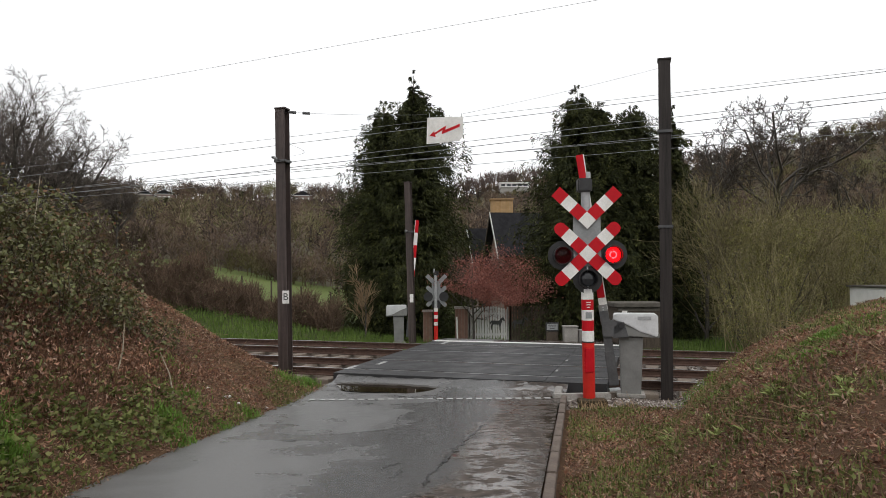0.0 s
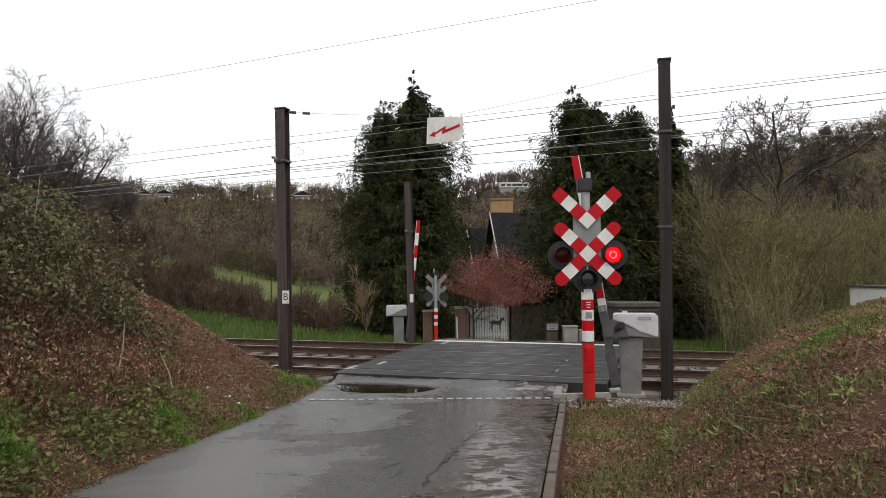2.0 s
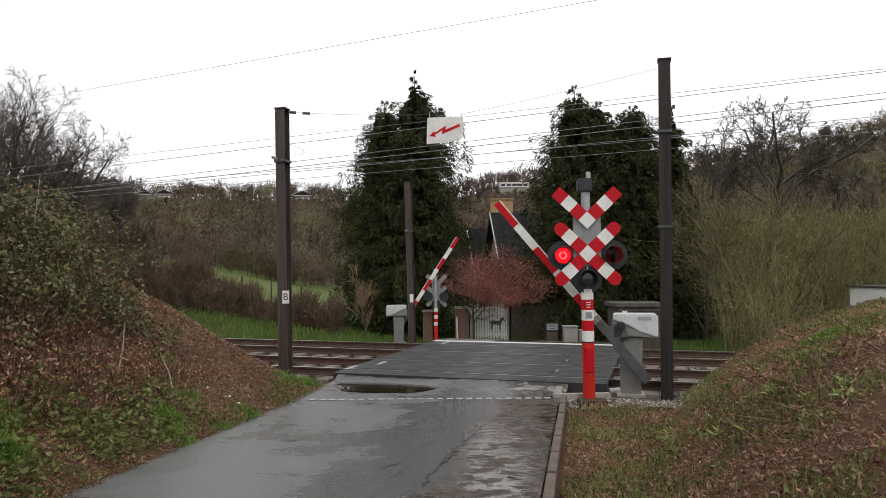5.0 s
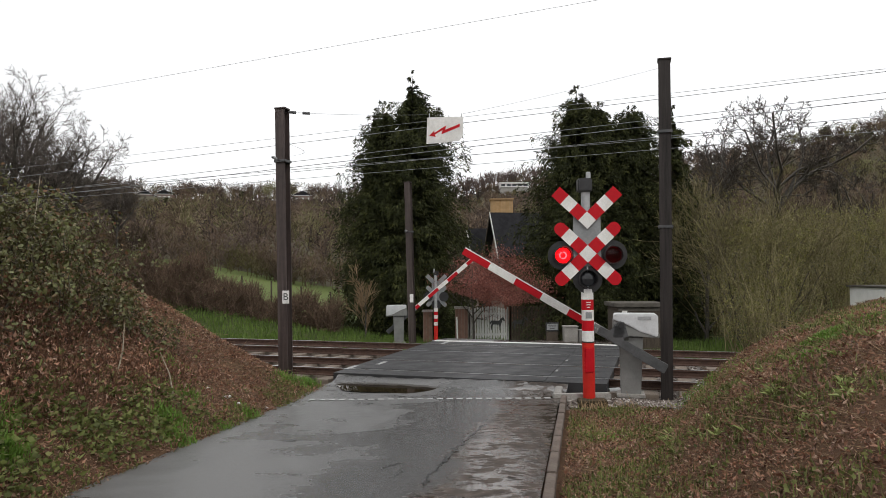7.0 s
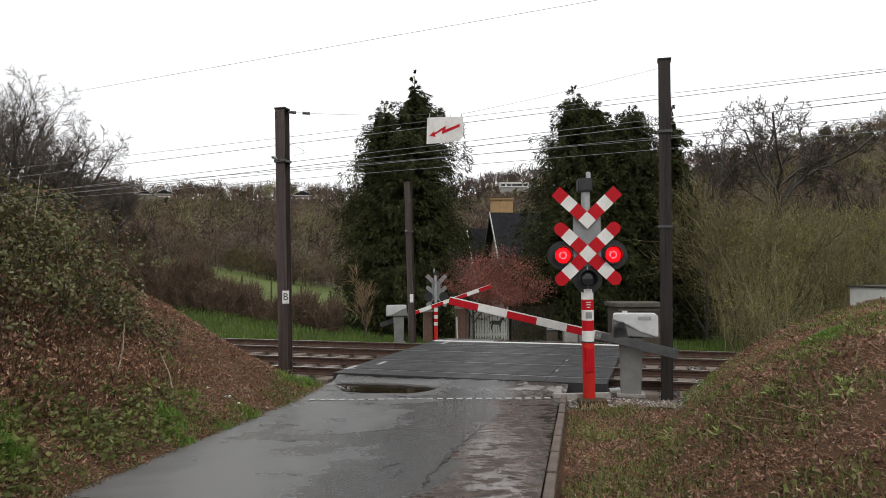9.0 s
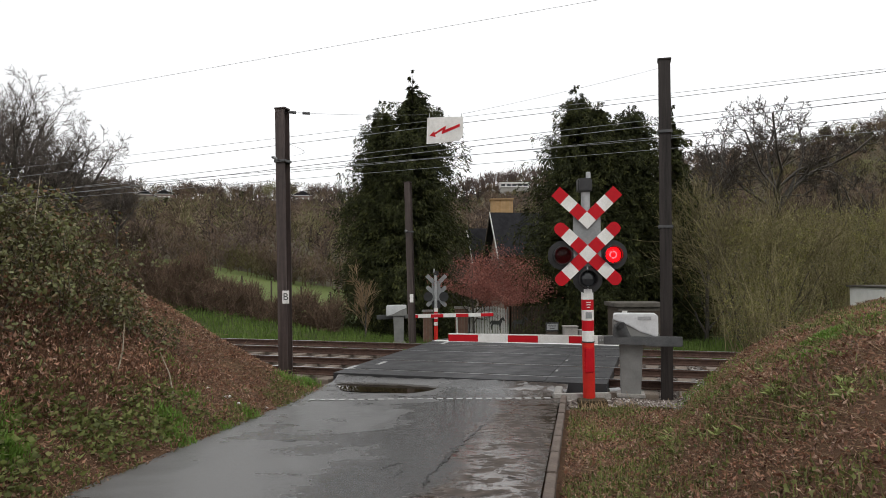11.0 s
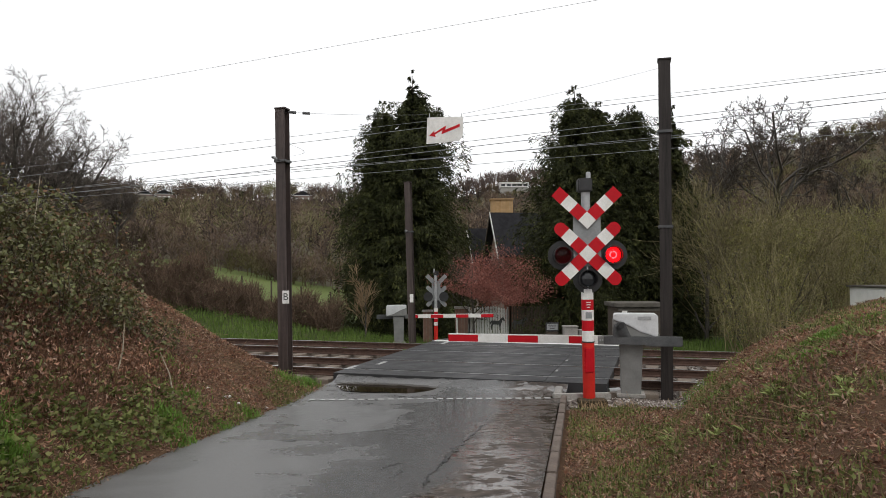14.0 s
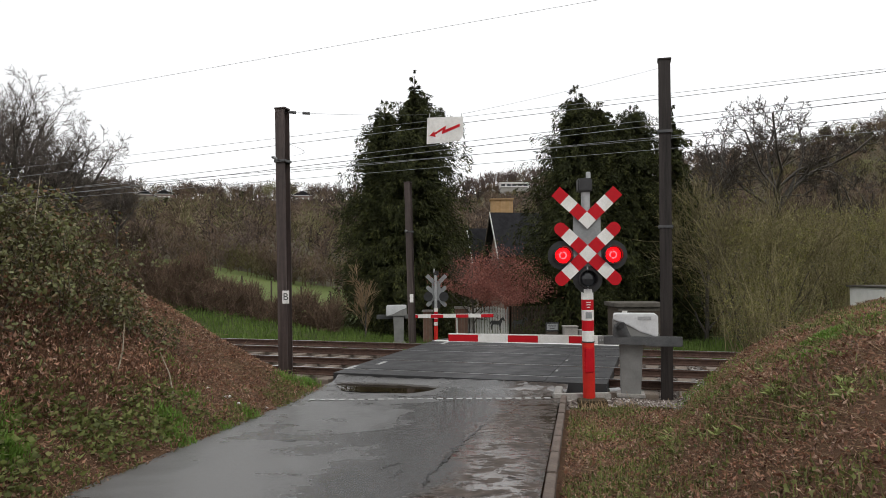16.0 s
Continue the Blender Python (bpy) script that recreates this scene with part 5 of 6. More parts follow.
def verge_grass():
    rng = np.random.default_rng(31)
    n = 42000
    t, s = rng.uniform(-22, 6, n), 19.3 + 12.5 * rng.uniform(0, 1, n) ** 1.3
    x, y = C * t + S * s, -S * t + C * s
    ok = ~((t > -6.3) & (t < -1.0)) & (y < 31.5 - 0.0 * x) & (x > -0.62 * y) & ~((x > 3) & (y > 29))
    x, y = x[ok], y[ok]
    v, f = blade_mesh(np.stack([x, y, heights(x, y)], 1), rng.uniform(0.1, 0.3, len(x)), 0.022, rng)
    tagged(from_arrays("verge_grass", v, f, M["verge"]), "fresh green grass on the verge behind the tracks", "grass", kind="stuff")


verge_grass()


def bank_cover():
    """Dead leaves, dry stems, moss and low weeds on the two banks."""
    rng = np.random.default_rng(37)

    def lie(n, left):
        y = 2.6 + 9.9 * rng.uniform(0, 1, n) ** 0.85
        k = rng.uniform(0, 1, n) ** (0.9 if left else 1.0)
        if left:
            x = np.array([lane_left(a) for a in y]) + 0.05 - k * 5.5
        else:
            x = np.array([lane_right(a) for a in y]) + 0.18 + k * 6.2
        s = S * x + C * y
        ok = (s < 11.9) & (np.abs(x) < 0.72 * y + 0.6)
        if not left:
            ok &= ~((y > 10.3 + 0.25 * np.sin(x * 5)) & (x < 3.75))
        return x[ok], y[ok], k[ok]

    def patch(x, y, sc, seed):
        return np.array([noise.noise(Vector((a * sc, b * sc, seed))) + 0.5 * noise.noise(Vector((a * sc * 2.7, b * sc * 2.7, seed + 3))) for a, b in zip(x, y)])

    for left, side in ((True, "steep"), (False, "grassy")):
        # leaves, small and curled, in drifts
        x, y, k = lie(125000 if left else 150000, left)
        ok = patch(x, y, 1.6, 5) + rng.normal(0, 0.3, len(x)) > -0.32
        x, y = x[ok], y[ok]
        z = heights(x, y)
        D = unit(rng.normal(0, 1, (len(x), 3)) * np.array([1, 1, 0.7]) + np.array([0, 0, 0.25]))
        v, f = leaf_mesh(np.stack([x, y, z + rng.uniform(-0.004, 0.035, len(x))], 1), 0.016 + (0.052 if left else 0.042) * rng.uniform(0, 1, len(x)) ** 2, D, rng, 0.42, 0.8)
        tagged(from_arrays("leaf_litter", v, f, M["dead_leaf"]), "brown dead leaves lying on the %s bank" % side, "leaf litter", kind="stuff")
        # fine straw, felted and lying down the slope, and longer broken stems
        x, y, k = lie(36000, left)
        z = heights(x, y)
        A = np.stack([x, y, z + rng.uniform(0, 0.02, len(x))], 1)
        long = rng.uniform(size=len(x)) < 0.012
        B = A + unit(rng.normal(0, 1, (len(x), 3)) * np.array([1, 1, 0.3]) + np.array([0.35 if left else -0.35, 0, 0.12])) * np.where(long, rng.uniform(0.15, 0.4, len(x)), rng.uniform(0.02, 0.09, len(x)))[:, None]
        v, f = sticks(A, B, np.where(long, 0.005, 0.0026), np.where(long, 0.003, 0.0015))
        tagged(from_arrays("dead_stems", v, f, M["dry_grass"]), "dry straw and broken stems lying on the %s bank" % side, "dead stems", kind="stuff")
        # low green plants, in patches
        x, y, k = lie(100000, left)
        dens = patch(x, y, 1.0, 8)
        if left:
            bias = np.where(k < 0.1, 0.12, np.where(k < 0.24, 0.02, -0.3)) + 0.1 * (y < 7.5) - 0.22 * (y > 9.8)
        else:
            bias = np.where(k < 0.3, 0.19, 0.03)
        ok = dens + bias + rng.normal(0, 0.13, len(x)) > 0.17
        x, y = x[ok], y[ok]
        z = heights(x, y)
        P = np.stack([x, y, z + rng.uniform(0, 0.05, len(x))], 1)
        half = int(len(x) * (0.3 if left else 0.5))
        va, fa = blade_mesh(P[:half] - np.array([0, 0, 0.02]), rng.uniform(0.03, 0.11, half), 0.008, rng, 0.9)
        vb, fb = leaf_mesh(P[half:], rng.uniform(0.02, 0.05, len(x) - half), rng.normal(size=(len(x) - half, 3)) + np.array([0, 0, 0.6]), rng, 0.6)
        v, f = joined([(va, fa), (vb, fb)])
        tagged(from_arrays("low_plants", v, f, M["low_green"]), "low green weeds and moss on the %s bank" % side, "weeds", kind="stuff")


M["low_green"] = leafy("low_green", [(0.06, 0.07, 0.02), (0.12, 0.14, 0.036), (0.2, 0.23, 0.065), (0.29, 0.29, 0.11)], 0.65, 0.25)
bank_cover()


def grass_tuft(x, y, r, h, n, seed, mat="grass", label="tuft of bright green grass on the bank"):
    rng = np.random.default_rng(seed)
    P = np.stack([x + rng.normal(0, r, n), y + rng.normal(0, r, n), np.zeros(n)], 1)
    P[:, 2] = heights(P[:, 0], P[:, 1]) - 0.01
    v, f = blade_mesh(P, 0.8 * h * rng.uniform(0.4, 1, n), 0.014, rng, 1.1)
    tagged(from_arrays("grass_tuft", v, f, M[mat]), label, "grass", "grass tufts", "stuff")


TUFTS = [(-3.72, 5.75, 0.08, 0.3, 220), (-4.05, 6.15, 0.09, 0.26, 200), (-3.0, 7.75, 0.14, 0.17, 170), (-3.25, 8.1, 0.13, 0.2, 150), (-2.75, 8.7, 0.1, 0.14, 90),
         (-2.62, 9.5, 0.12, 0.17, 160), (-4.0, 9.6, 0.13, 0.22, 160), (-2.45, 12.3, 0.1, 0.24, 150), (-2.68, 11.95, 0.12, 0.22, 150), (-3.4, 9.0, 0.15, 0.14, 150), (3.86, 6.95, 0.09, 0.13, 420), (3.98, 7.05, 0.07, 0.12, 240), (3.6, 8.3, 0.25, 0.07, 200), (3.3, 6.2, 0.07, 0.14, 70), (3.75, 6.6, 0.06, 0.16, 60),
         (2.9, 7.4, 0.07, 0.12, 70), (4.4, 7.0, 0.07, 0.12, 70), (3.9, 10.3, 0.18, 0.16, 180), (2.4, 9.4, 0.25, 0.09, 260), (2.0, 8.2, 0.2, 0.08, 240)]
for i, (x, y, r, h, n) in enumerate(TUFTS):
    grass_tuft(x, y, r, h, 2 * n, 100 + i)
for i, (x, y) in enumerate(((2.45, 10.45), (2.75, 10.35), (4.5, 10.6), (3.6, 9.7), (2.2, 10.3))):
    grass_tuft(x, y, 0.08, 0.3, 40, 200 + i, "dry_grass", "tuft of dry straw-coloured grass")


def rosettes():
    """Low rosettes of pale green leaves on the grassy bank, and a few at the foot of the steep one."""
    rng = np.random.default_rng(57)
    protos = []
    for k in range(3):
        n = 13
        a = rng.uniform(0, 6.28, n)
        D = np.stack([np.cos(a), np.sin(a), rng.uniform(0.2, 0.9, n)], 1)
        v, f = leaf_mesh(np.zeros((n, 3)), rng.uniform(0.09, 0.17, n), D, rng, 0.24, 0.5)
        protos.append(v)
        ob = from_arrays("rosette_plant", v, f, M["rosette"])
        tagged(ob, "low rosette of pale green leaves on the bank", "weed", "rosette plants")
        protos[-1] = ob
    for k in range(140):
        y = rng.uniform(4.6, 10.8) if k % 3 else rng.uniform(4.6, 7.5)
        x = lane_right(y) + rng.uniform(1.0, 4.8) if k < 120 else lane_left(y) - rng.uniform(0.3, 1.5)
        if x > 0.7 * y or S * x + C * y > 11.3:
            continue
        src = protos[k % 3]
        ob = src if k < 3 else copy_thing(src, Matrix.Identity(4))
        sc = rng.uniform(0.4, 0.85)
        ob.matrix_basis = pose(x, y, land(x, y), 0, 0, rng.uniform(0, 360)) @ Matrix.Diagonal((sc, sc, sc, 1))


M["rosette"] = leafy("rosette_leaf", [(0.2, 0.25, 0.07), (0.32, 0.38, 0.13), (0.44, 0.48, 0.21)], 0.5, 0.2)
rosettes()


def brambles():
    """Brambles over the crest of the steep bank, dead stalks below them, broad low leaves at its foot."""
    rng = np.random.default_rng(41)
    canes, P, low = [], [], []
    for k in range(900):
        y = rng.uniform(4.6, 11.0)
        x = lane_left(y) - rng.uniform(0.9, 6.0)
        if S * x + C * y > 10.6 or x < -0.8 * y:
            continue
        d = lane_left(y) - x
        big = ease(1.25, 2.7, d) * (1 - ease(9.3, 10.9, y))
        if big < 0.06:
            continue
        z = land(x, y)
        n = 9
        a = rng.uniform(0, 6.28)
        top, reach = (0.1 + 1.15 * big) * rng.uniform(0.5, 1.0), rng.uniform(0.4, 1.1) * (0.4 + 0.6 * big)
        u = np.linspace(0, 1, n)
        pts = np.stack([x + reach * u * math.cos(a), y + reach * u * math.sin(a), z + top * np.sin(u * 2.3) / 0.95], 1)
        canes.append(sticks(pts[:-1], pts[1:], np.full(n - 1, 0.005), np.full(n - 1, 0.004)))
        q = int(10 + 105 * big)
        i = rng.integers(1, n - 1, q)
        P.append(pts[i] + (pts[i + 1] - pts[i]) * rng.uniform(0, 1, (q, 1)) + rng.normal(0, 0.07, (q, 3)))
    n = 5200
    y = rng.uniform(4.4, 10.4, n)
    x = np.array([lane_left(q) for q in y]) - 0.75 - 2.6 * rng.beta(1.4, 1.5, n)
    z = heights(x, y)
    A = np.stack([x, y, z], 1)
    B = A + unit(rng.normal(0, 0.4, (n, 3)) + np.array([0.15, 0, 1])) * (rng.uniform(0.1, 0.5, n) * np.clip((10.8 - y) / 3, 0.2, 1))[:, None]
    v, f = sticks(A, B, np.full(n, 0.0045), np.full(n, 0.002))
    tagged(from_arrays("dry_stalks", v, f, M["stalk"]), "upright dead red-brown stalks below the brambles", "dead stems", kind="stuff")
    i = rng.integers(0, n, 14000)
    Q = A[i] + (B - A)[i] * rng.uniform(0.1, 1.1, (14000, 1)) + rng.normal(0, 0.03, (14000, 3))
    v, f = leaf_mesh(Q, rng.uniform(0.03, 0.075, 14000), rng.normal(size=(14000, 3)) + np.array([0, 0, -0.8]), rng, 0.35, 0.8)
    tagged(from_arrays("withered_leaves", v, f, M["dead_leaf"]), "withered brown leaves hanging on the dead stalks", "dead stems", kind="stuff")
    v, f = joined(canes)
    tagged(from_arrays("bramble_canes", v, f, M["twig"]), "arching brown bramble canes on the bank", "brambles", kind="stuff")
    P = np.concatenate(P)
    v, f = leaf_mesh(P, rng.uniform(0.035, 0.08, len(P)), rng.normal(size=(len(P), 3)) + np.array([0, 0, 0.25]), rng, 0.62, 0.3)
    tagged(from_arrays("bramble_leaves", v, f, M["bramble"]), "dull olive and reddish bramble leaves on the bank", "brambles", kind="stuff")
    n = 3400
    y = rng.uniform(4.6, 8.6, n)
    x = np.array([lane_left(q) for q in y]) - 0.12 - 1.5 * rng.beta(1.1, 1.7, n)
    ok = np.array([noise.noise(Vector((a * 1.3, b * 1.3, 21))) for a, b in zip(x, y)]) > -0.12
    x, y = x[ok], y[ok]
    n = len(x)
    v, f = leaf_mesh(np.stack([x, y, heights(x, y) + rng.uniform(0.02, 0.17, n)], 1), rng.uniform(0.04, 0.085, n), rng.normal(size=(n, 3)) * np.array([1, 1, 0.5]), rng, 0.65, 0.3)
    tagged(from_arrays("bramble_seedlings", v, f, M["low_green"]), "broad green bramble leaves at the foot of the bank", "brambles", kind="stuff")
    for px, py, h, lean in ((-5.35, 7.6, 2.5, 0.12), (-5.6, 8.9, 1.5, 0.3), (-3.95, 8.2, 0.7, 0.25), (-3.4, 8.6, 0.6, -0.2)):
        z = land(px, py)
        bm = rod((px, py, z), (px + lean * h * 0.5, py, z + h * 0.55), 0.012, 0.009, 6)
        rod((px + lean * h * 0.5, py, z + h * 0.55), (px - 0.1 * h + lean * h, py, z + h), 0.009, 0.004, 6, bm=bm)
        tagged(part("dead_cane", bm, M["pale_cane"], None), "tall pale dead cane standing in the brambles", "dead cane", "dead canes")


M["stalk"] = leafy("dead_stalk", [(0.09, 0.045, 0.028), (0.17, 0.088, 0.052), (0.26, 0.155, 0.09)], 0.85, 0.1)
M["pale_cane"] = worn("pale_cane", (0.24, 0.2, 0.14), (0.42, 0.37, 0.28), 6, 0.8)


brambles()

# ---- beyond the tracks ----


def gabled_house(m, w, l, eave, ridge, label):
    """A house with its gable towards -y; w across, l deep."""
    h = thing("house", m, label, "house", "houses")
    part("wall", slab([(-w / 2, 0), (w / 2, 0), (w / 2, eave), (0, ridge - 0.1), (-w / 2, eave)], l, "y"), M["brick"], h, "red brick walls")
    for sgn in (-1, 1):
        a = [(0, ridge), (sgn * (w / 2 + 0.35), eave - 0.35 * (ridge - eave) / (w / 2)), (sgn * (w / 2 + 0.35), eave - 0.35 * (ridge - eave) / (w / 2) - 0.12), (0, ridge - 0.14)]
        part("roof", slab(a, l + 0.7, "y", at=-0.4), M["slate"], h, "dark slate roof slope")
        b = [(0, ridge + 0.03), (sgn * (w / 2 + 0.37), eave - 0.35 * (ridge - eave) / (w / 2)), (sgn * (w / 2 + 0.37), eave - 0.35 * (ridge - eave) / (w / 2) - 0.2), (0, ridge - 0.2)]
        # left board takes the brown plank colour, which paints in its shaded underside
        part("barge_board", slab(b, 0.04, "y", at=-0.46), M["gate_white" if sgn > 0 else "plank"], h, "white barge board" if sgn > 0 else "dark barge board")
    return h


house = gabled_house(pose(3.2, 40.0, -0.95, 0, 0, -79), 2.7, 7.0, 4.4, 6.45, "red brick house with steep dark slate roof")
wing = gabled_house(pose(1.95, 43.0, -0.95, 0, 0, -79), 2.4, 3.0, 3.9, 5.7, "slate-roofed brick house wing with white barge boards")
ch = thing("chimney", pose(3.55, 40.9, 4.85), "broad ochre brick chimney stack on the roof", "chimney")
part("stack", box(1.3, 0.9, 1.7, 0, 0, 0.6, bevel=0.02), M["ochre"], ch)
part("chimney_cap", box(1.44, 1.04, 0.09, 0, 0, 1.48, bevel=0.02), M["ochre"], ch)


def pillar(x, y, z, h, w=0.55):
    p = thing("gate_pillar", pose(x, y, z), "brown brick gate pillar with a flat cap", "gate pillar", "gate pillars")
    part("shaft", box(w, w, h, 0, 0, h / 2, bevel=0.01), M["pillar"], p)
    part("capstone", box(w + 0.08, w + 0.08, 0.08, 0, 0, h + 0.04, bevel=0.015), M["concrete"], p)


pillar(0.78, 29.6, -1.0, 1.42)
pillar(-0.68, 29.5, -1.0, 1.3, 0.4)


def horse_outline():
    return [(-0.3, 0.12), (-0.36, 0.0), (-0.36, -0.14), (-0.31, -0.02), (-0.27, 0.06), (-0.27, -0.04), (-0.31, -0.14), (-0.29, -0.3), (-0.25, -0.3), (-0.25, -0.14), (-0.17, -0.04), (0.06, -0.05), (0.1, -0.14), (0.1, -0.3), (0.14, -0.3), (0.15, -0.12), (0.2, 0.02), (0.24, 0.16), (0.34, 0.1), (0.37, 0.14), (0.3, 0.27), (0.27, 0.33), (0.24, 0.29), (0.16, 0.22), (0.08, 0.13), (-0.2, 0.13)]


def gate(x0, x1, y, z, h, mat, label, horse=True, points=False):
    w = x1 - x0
    g = thing("gate", pose(x0, y, z), label, "gate", "gates")
    n = max(4, int(w / 0.115))
    for i in range(n):
        u = (i + 0.5) / n
        hh = h * (0.93 + 0.1 * math.sin(u * math.pi)) if not points else h
        ob = part("paling", slab([(-0.045, 0), (0.045, 0), (0.045, hh - 0.05), (0, hh), (-0.045, hh - 0.05)], 0.025, "y"), M[mat], g)
        ob.matrix_basis = pose(u * w, 0, random.uniform(-0.01, 0.01))
    for zz in (0.25, h * 0.8):
        part("gate_rail", box(w, 0.04, 0.08, w / 2, 0.05, zz, bevel=0.005), M[mat], g)
    for xx in (0.03, w - 0.03):
        part("gate_stile", box(0.07, 0.06, h, xx, 0.03, h / 2, bevel=0.006), M[mat], g)
    if horse:
        ob = part("horse_silhouette", slab(horse_outline(), 0.012, "y"), M["ink"], g, "black cut-out horse silhouette")
        ob.matrix_basis = pose(w * (0.72 if not points else 0.28), -0.03, h * 0.5, 0, 0, 0) @ Matrix.Diagonal((0.95, 1, 0.95, 1))


gate(1.1, 2.86, 30.0, -1.0, 1.46, "gate_white", "white painted paling gate with a black horse silhouette")
gate(2.92, 4.55, 30.0, -1.0, 1.5, "plank", "dark brown slatted gate with a horse silhouette", True, True)
gate(4.6, 6.6, 30.1, -1.0, 1.35, "plank", "dark brown slatted garden fence", False, True)


def notice_board():
    b = thing("notice_board", pose(3.86, 24.2, -0.75), "small dark-framed notice board on a wooden post", "notice board")
    part("post", box(0.42, 0.12, 0.62, 0, 0.05, 0.31, bevel=0.01), M["plank"], b)
    part("panel", box(0.46, 0.04, 0.32, 0, 0, 0.8, bevel=0.008), M["black"], b)
    part("sheet", box(0.38, 0.006, 0.22, 0, -0.024, 0.8), M["grey_plate"], b, "grey-green sheet with dark bars")
    for k in range(3):
        part("text_bar", box(0.28 - 0.05 * k, 0.004, 0.022, 0, -0.029, 0.86 - 0.06 * k), M["ink"], b)


notice_board()


def cabinet(x, y, z, w, h, label):
    c = thing("trackside_cabinet", pose(x, y, z), label, "cabinet", "trackside cabinets")
    part("body", box(w, 0.35, h, 0, 0, h / 2, bevel=0.02), M["concrete"], c)
    part("lid", box(w + 0.05, 0.4, 0.05, 0, 0, h + 0.025, bevel=0.01), M["concrete"], c)


cabinet(4.46, 24.0, -0.7, 0.48, 0.75, "pale grey concrete trackside cabinet")
cabinet(4.92, 24.1, -0.7, 0.3, 0.6, "low grey concrete trackside cabinet")


M["roof_slab"] = worn("weathered_slab", (0.06, 0.055, 0.048), (0.13, 0.12, 0.105), 4, 0.95, bump=0.4, spec=0.1)


def relay_hut():
    h = thing("relay_hut", pose(6.3, 22.3, -0.75), "small brown relay hut with a flat concrete roof", "hut")
    part("wall", box(1.5, 1.4, 1.6, 0, 0, 0.8, bevel=0.01), M["plank"], h)
    part("roof", box(1.7, 1.6, 0.13, 0, 0, 1.68, bevel=0.02), M["roof_slab"], h, "weathered concrete roof slab")
    part("door", box(0.7, 0.03, 1.35, -0.3, -0.715, 0.7, bevel=0.006), M["plank"], h)
    part("vent", box(0.16, 0.03, 0.08, -0.55, -0.72, 1.47), M["white"], h)
    part("roof_fascia", box(1.5, 0.02, 0.1, 0, -0.71, 1.55), M["roof_slab"], h)


relay_hut()


M["limewash"] = worn("limewash", (0.78, 0.78, 0.76), (0.9, 0.9, 0.88), 3, 0.9, bump=0.1, spec=0.2)


def white_hut():
    z = land(16.0, 23.0)
    h = thing("white_hut", pose(16.95, 24.0, z - 0.2), "low white rendered hut with a dark flat roof", "hut")
    top = 1.36 - (z - 0.2)
    part("wall", box(3.4, 3.0, top, 0, 0, top / 2, bevel=0.01), M["limewash"], h)
    part("roof", box(3.56, 3.2, 0.07, 0, 0, top + 0.035, bevel=0.015), M["roof_slab"], h, "dark roof edge")
    part("window", box(0.8, 0.05, 0.5, 0.3, -1.5, top - 0.6), M["glass"], h)


white_hut()


def field_fence():
    for i in range(10):
        x = -17.0 + 1.45 * i
        y = 33.4 - 0.1 * i
        z = land(x, y)
        tagged(part("fence_post", rod((x, y, z - 0.2), (x + random.uniform(-0.03, 0.03), y, z + 1.5), 0.045, 0.04, 8), M["plank"], None), "thin weathered wooden fence post in the meadow", "fence post", "fence posts")


field_fence()
bare_tree("dead_shrub", pose(-3.35, 29.4, land(-3.35, 29.4) - 0.1), 2.7, 51, "pale dead shrub with upright bare stems", "dry_grass", category="shrub", group="shrubs", least=0.01, levels=3, kids=6, first=0.02, spread=0.36)
mp = part("marker_post", rod((0.6, 29.1, -1.1), (0.56, 29.1, 0.1), 0.035, n=8), M["gate_white"], None)
tagged(mp, "thin white post beside the gate pillar", "post")

# far houses on the ridge
for x, y, w, top, lab in ((-88, 425, 12, 49.5, "pale far house with a brown roof on the ridge"), (-172, 420, 9, 50.5, "small far house among trees on the ridge"), (-186, 424, 8, 51, "small far house among trees on the ridge")):
    z = land(x, y) - 1
    hgt = top - z
    fh = thing("far_house", pose(x, y, z, 0, 0, 12), lab, "house", "far houses")
    part("wall", box(w, 9, hgt, 0, 0, hgt / 2), M["brick"], fh)
    part("roof", slab([(-w / 2 - 0.6, hgt), (w / 2 + 0.6, hgt), (0, hgt + 3.2)], 10, "y", at=-5), M["slate"], fh, "dark tiled roof")
    part("eaves", box(w + 1.4, 0.3, 0.3, 0, -5.1, hgt), M["white"], fh, "white eaves board")
    for k in (-0.3, 0, 0.3):
        part("window", box(1.4, 0.2, 1.6, k * w, -4.55, hgt - 2), M["white"], fh)
fb = thing("hilltop_building", pose(42.5, 405, 51.5), "long white flat-roofed building on the ridge", "building")
part("wall", box(17, 9, 2.4, 0, 0, 1.2), M["white"], fb)
part("roof", box(18, 10, 0.5, 0, 0, 2.6), M["white"], fb)
for k in range(5):
    part("window", box(2.4, 0.2, 1.2, -6.6 + 3.3 * k, -4.55, 1.2), M["glass"], fb)
part("footing", box(16, 8, 14, 0, 0, -7), M["concrete"], fb)


def rubbish(x, y, size, seed, mat="rubbish", label="scrap of white litter on the ground"):
    rng = np.random.default_rng(seed)
    bm = bmesh.new()
    bmesh.ops.create_icosphere(bm, subdivisions=1, radius=size)
    for v in bm.verts:
        v.co *= rng.uniform(0.5, 1.2)
        v.co.z *= 0.5
    ob = part("litter", bm, M[mat], None)
    ob.matrix_basis = pose(x, y, land(x, y) + size * 0.35)
    tagged(ob, label, "litter", "litter")


for i, (x, y, sz) in enumerate(((-3.05, 9.6, 0.06), (-2.62, 10.05, 0.045), (-2.46, 10.35, 0.05), (-2.9, 9.65, 0.035), (-3.3, 9.5, 0.04))):
    rubbish(x, y, sz, i)
rubbish(-2.78, 13.35, 0.1, 9, "green_plastic", "crumpled green plastic bag beside the track")
pb = part("concrete_pipe", rod((-0.1, 0, 0.08), (0.12, 0.03, 0.08), 0.085, n=16), M["hood_white"], None)
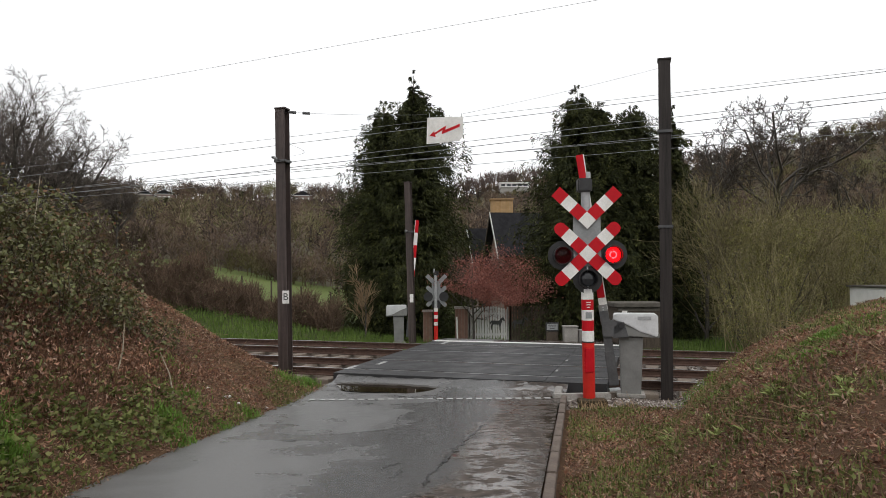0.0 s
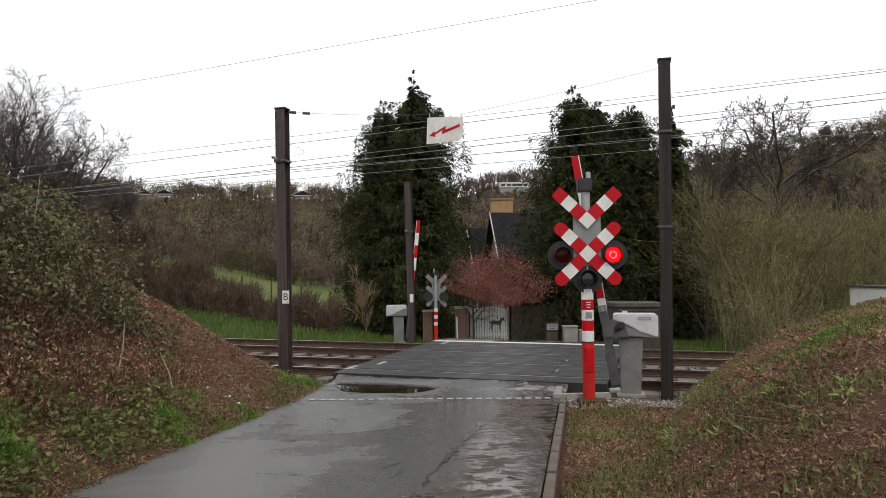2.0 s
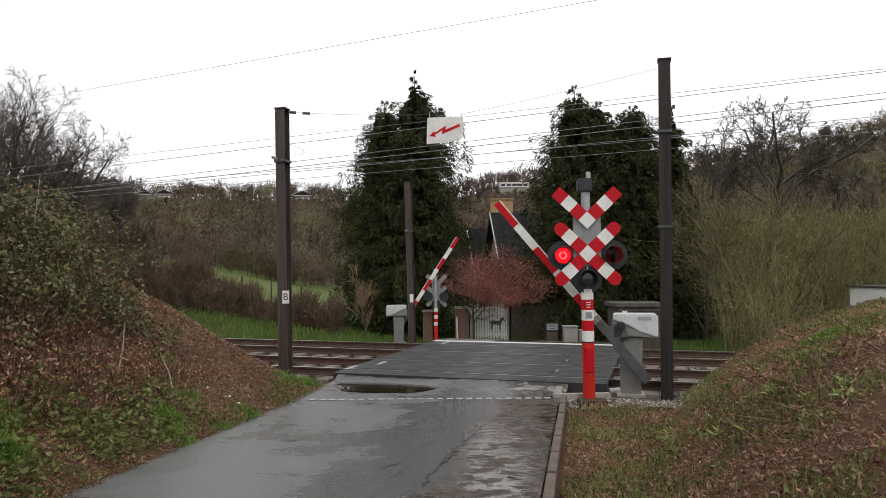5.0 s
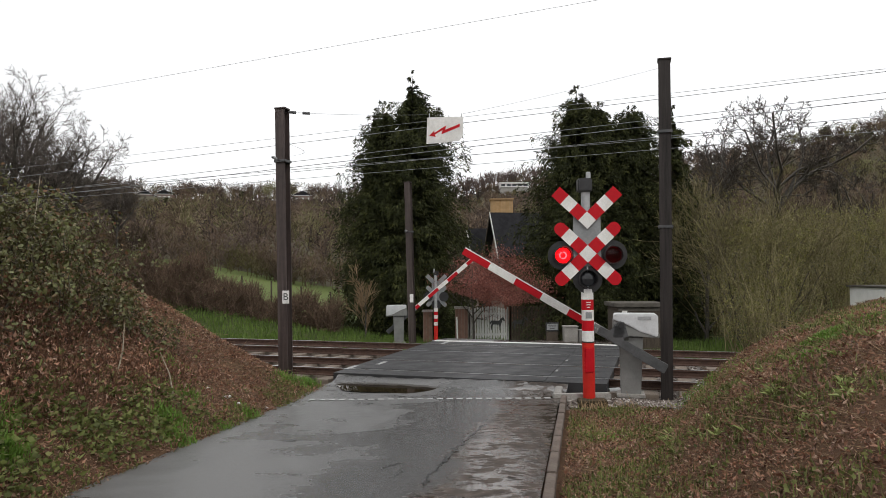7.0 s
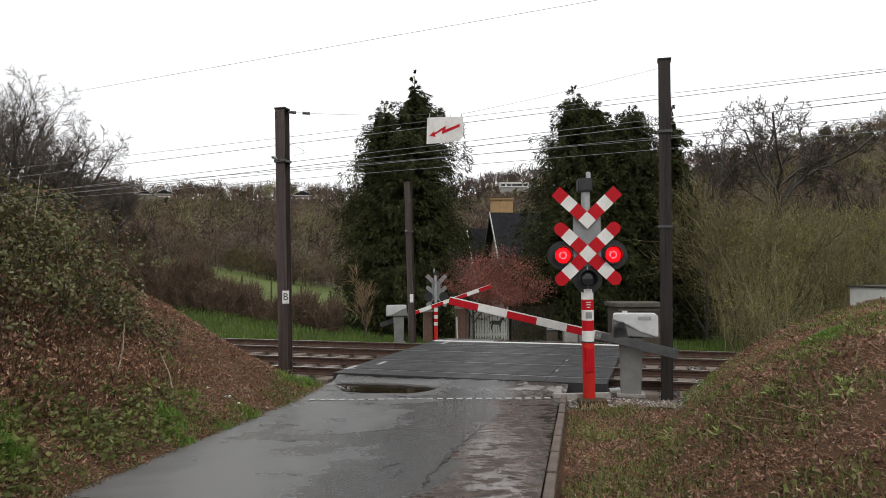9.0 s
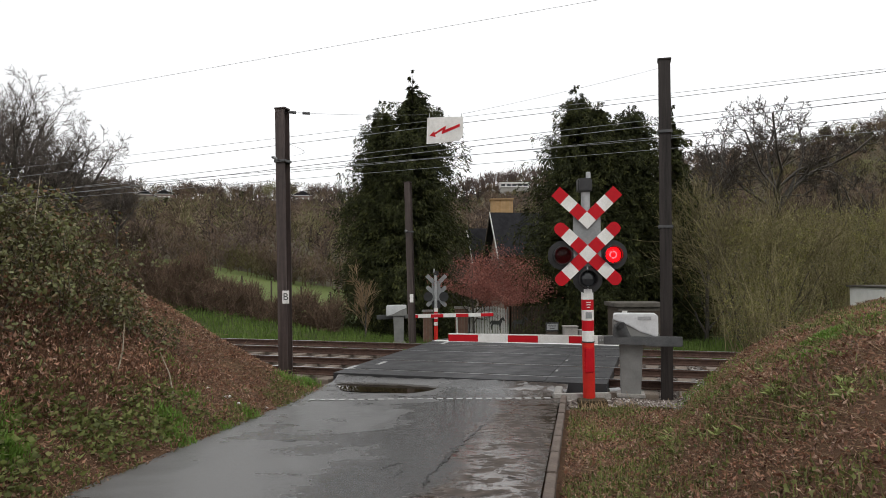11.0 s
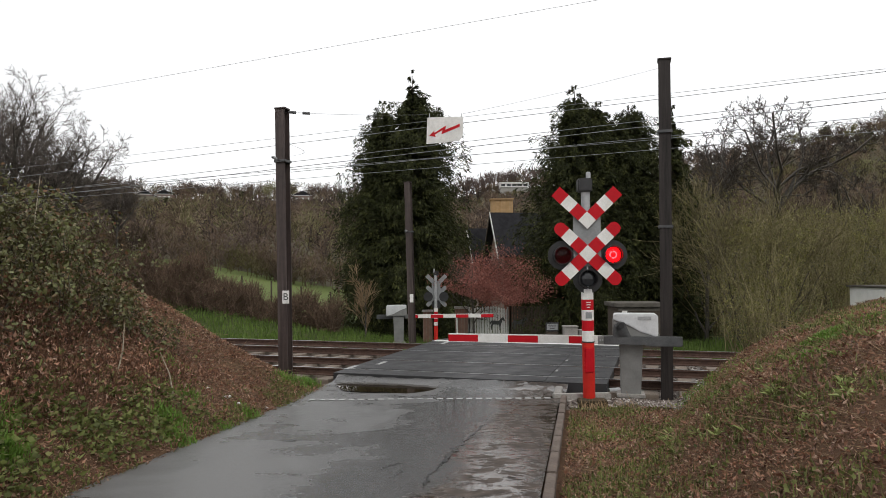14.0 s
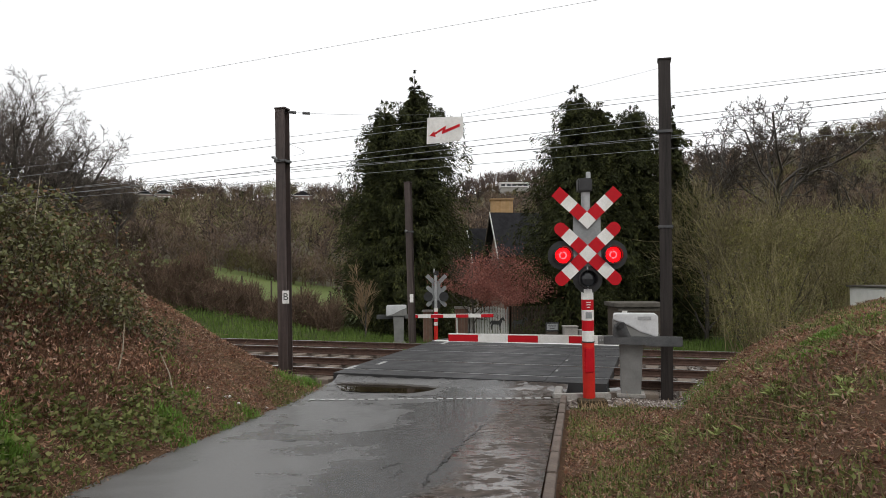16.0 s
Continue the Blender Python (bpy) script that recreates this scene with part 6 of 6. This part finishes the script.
pb.matrix_basis = pose(2.98, 12.0, land(2.98, 12.0) + 0.02, 0, 0, 10)
tagged(pb, "short pale pipe piece lying on the ballast", "pipe")
rubbish(2.55, 12.15, 0.1, 10, "rubbish", "torn white bag beside the track")


# ---- what moves ----
def lamp_rows(on_from, lit, period=0.92):
    """A lamp element turns its shining side to the front for a while in every period; the turn stands in for flashing.
    """
    rows, k = [(0.0, None)], -1
    events = []
    while on_from + k * period < 16.0:
        a = on_from + k * period
        events += [(a, 1), (a + lit, 0)]
        k += 1
    events.sort()
    turn = 180.0 if events[0][1] else 0.0
    out = []
    for t, on in events:
        for i in range(4):
            out.append((t - 0.067 + i * 0.0334, turn + 60.0 * i))
        turn += 180.0
    first = [a for t, a in out if t <= 0.0]
    rows = [(0.0, pose(0, 0, 0, 0, 0, first[-1] if first else out[0][1]))]
    rows += [(t, pose(0, 0, 0, 0, 0, a)) for t, a in out if 0.0 < t < 16.0]
    rows.append((16.0, pose(0, 0, 0, 0, 0, [a for t, a in out if t <= 16.0][-1])))
    return rows


def motions():
    near = ((0, 82.2), (1.75, 82.2), (2.0, 80.6), (2.2, 78.2), (2.5, 75.2), (3.0, 70.2), (3.5, 65.3), (4.0, 60.2), (4.2, 58.2), (6.3, 37.4), (7.0, 30.4), (8.0, 21.4), (9.0, 12.6), (9.2, 10.9), (10.0, 4.2), (10.5, 1.2), (10.9, 0), (16, 0))
    far = ((0, 85), (1.75, 85), (2.2, 82.5), (2.5, 79.0), (3.5, 69.6), (4.2, 63.5), (6.3, 46), (7.0, 40), (8.0, 29.4), (9.0, 18.7), (9.2, 16.8), (10.0, 9), (10.7, 3), (11.2, 0), (16, 0))
    for arm, rows in ((near_arm, near), (far_arm, far)):
        walk(arm, [(t, pose(0, 0.28, 1.21, 0, -a, 0)) for t, a in rows])
    walk(turning_lamps[0], lamp_rows(0.29, 0.53))
    walk(turning_lamps[1], lamp_rows(0.64, 0.68))
    sway = [(k * 0.5, pose(0.06, 12.62, 4.95, 0.6 * math.sin(k * 1.7), 2.0 + 0.25 * math.sin(k * 2.3), -7 + 0.8 * math.sin(k * 1.1))) for k in range(33)]
    walk(board, sway)
    for tree, x, y, zz, ph, am in ((con_l, -1.85, 33.0, -1.2, 0.0, 0.3), (con_r, 6.35, 31.0, -1.1, 1.9, 0.4), (con_r2, 8.6, 31.6, -1.1, 0.8, 0.3)):
        walk(tree, [(k * 0.8, pose(x, y, zz, 0.4 * am * math.sin(k * 1.9 + ph), am * math.sin(k * 1.3 + ph), 0)) for k in range(21)])


motions()
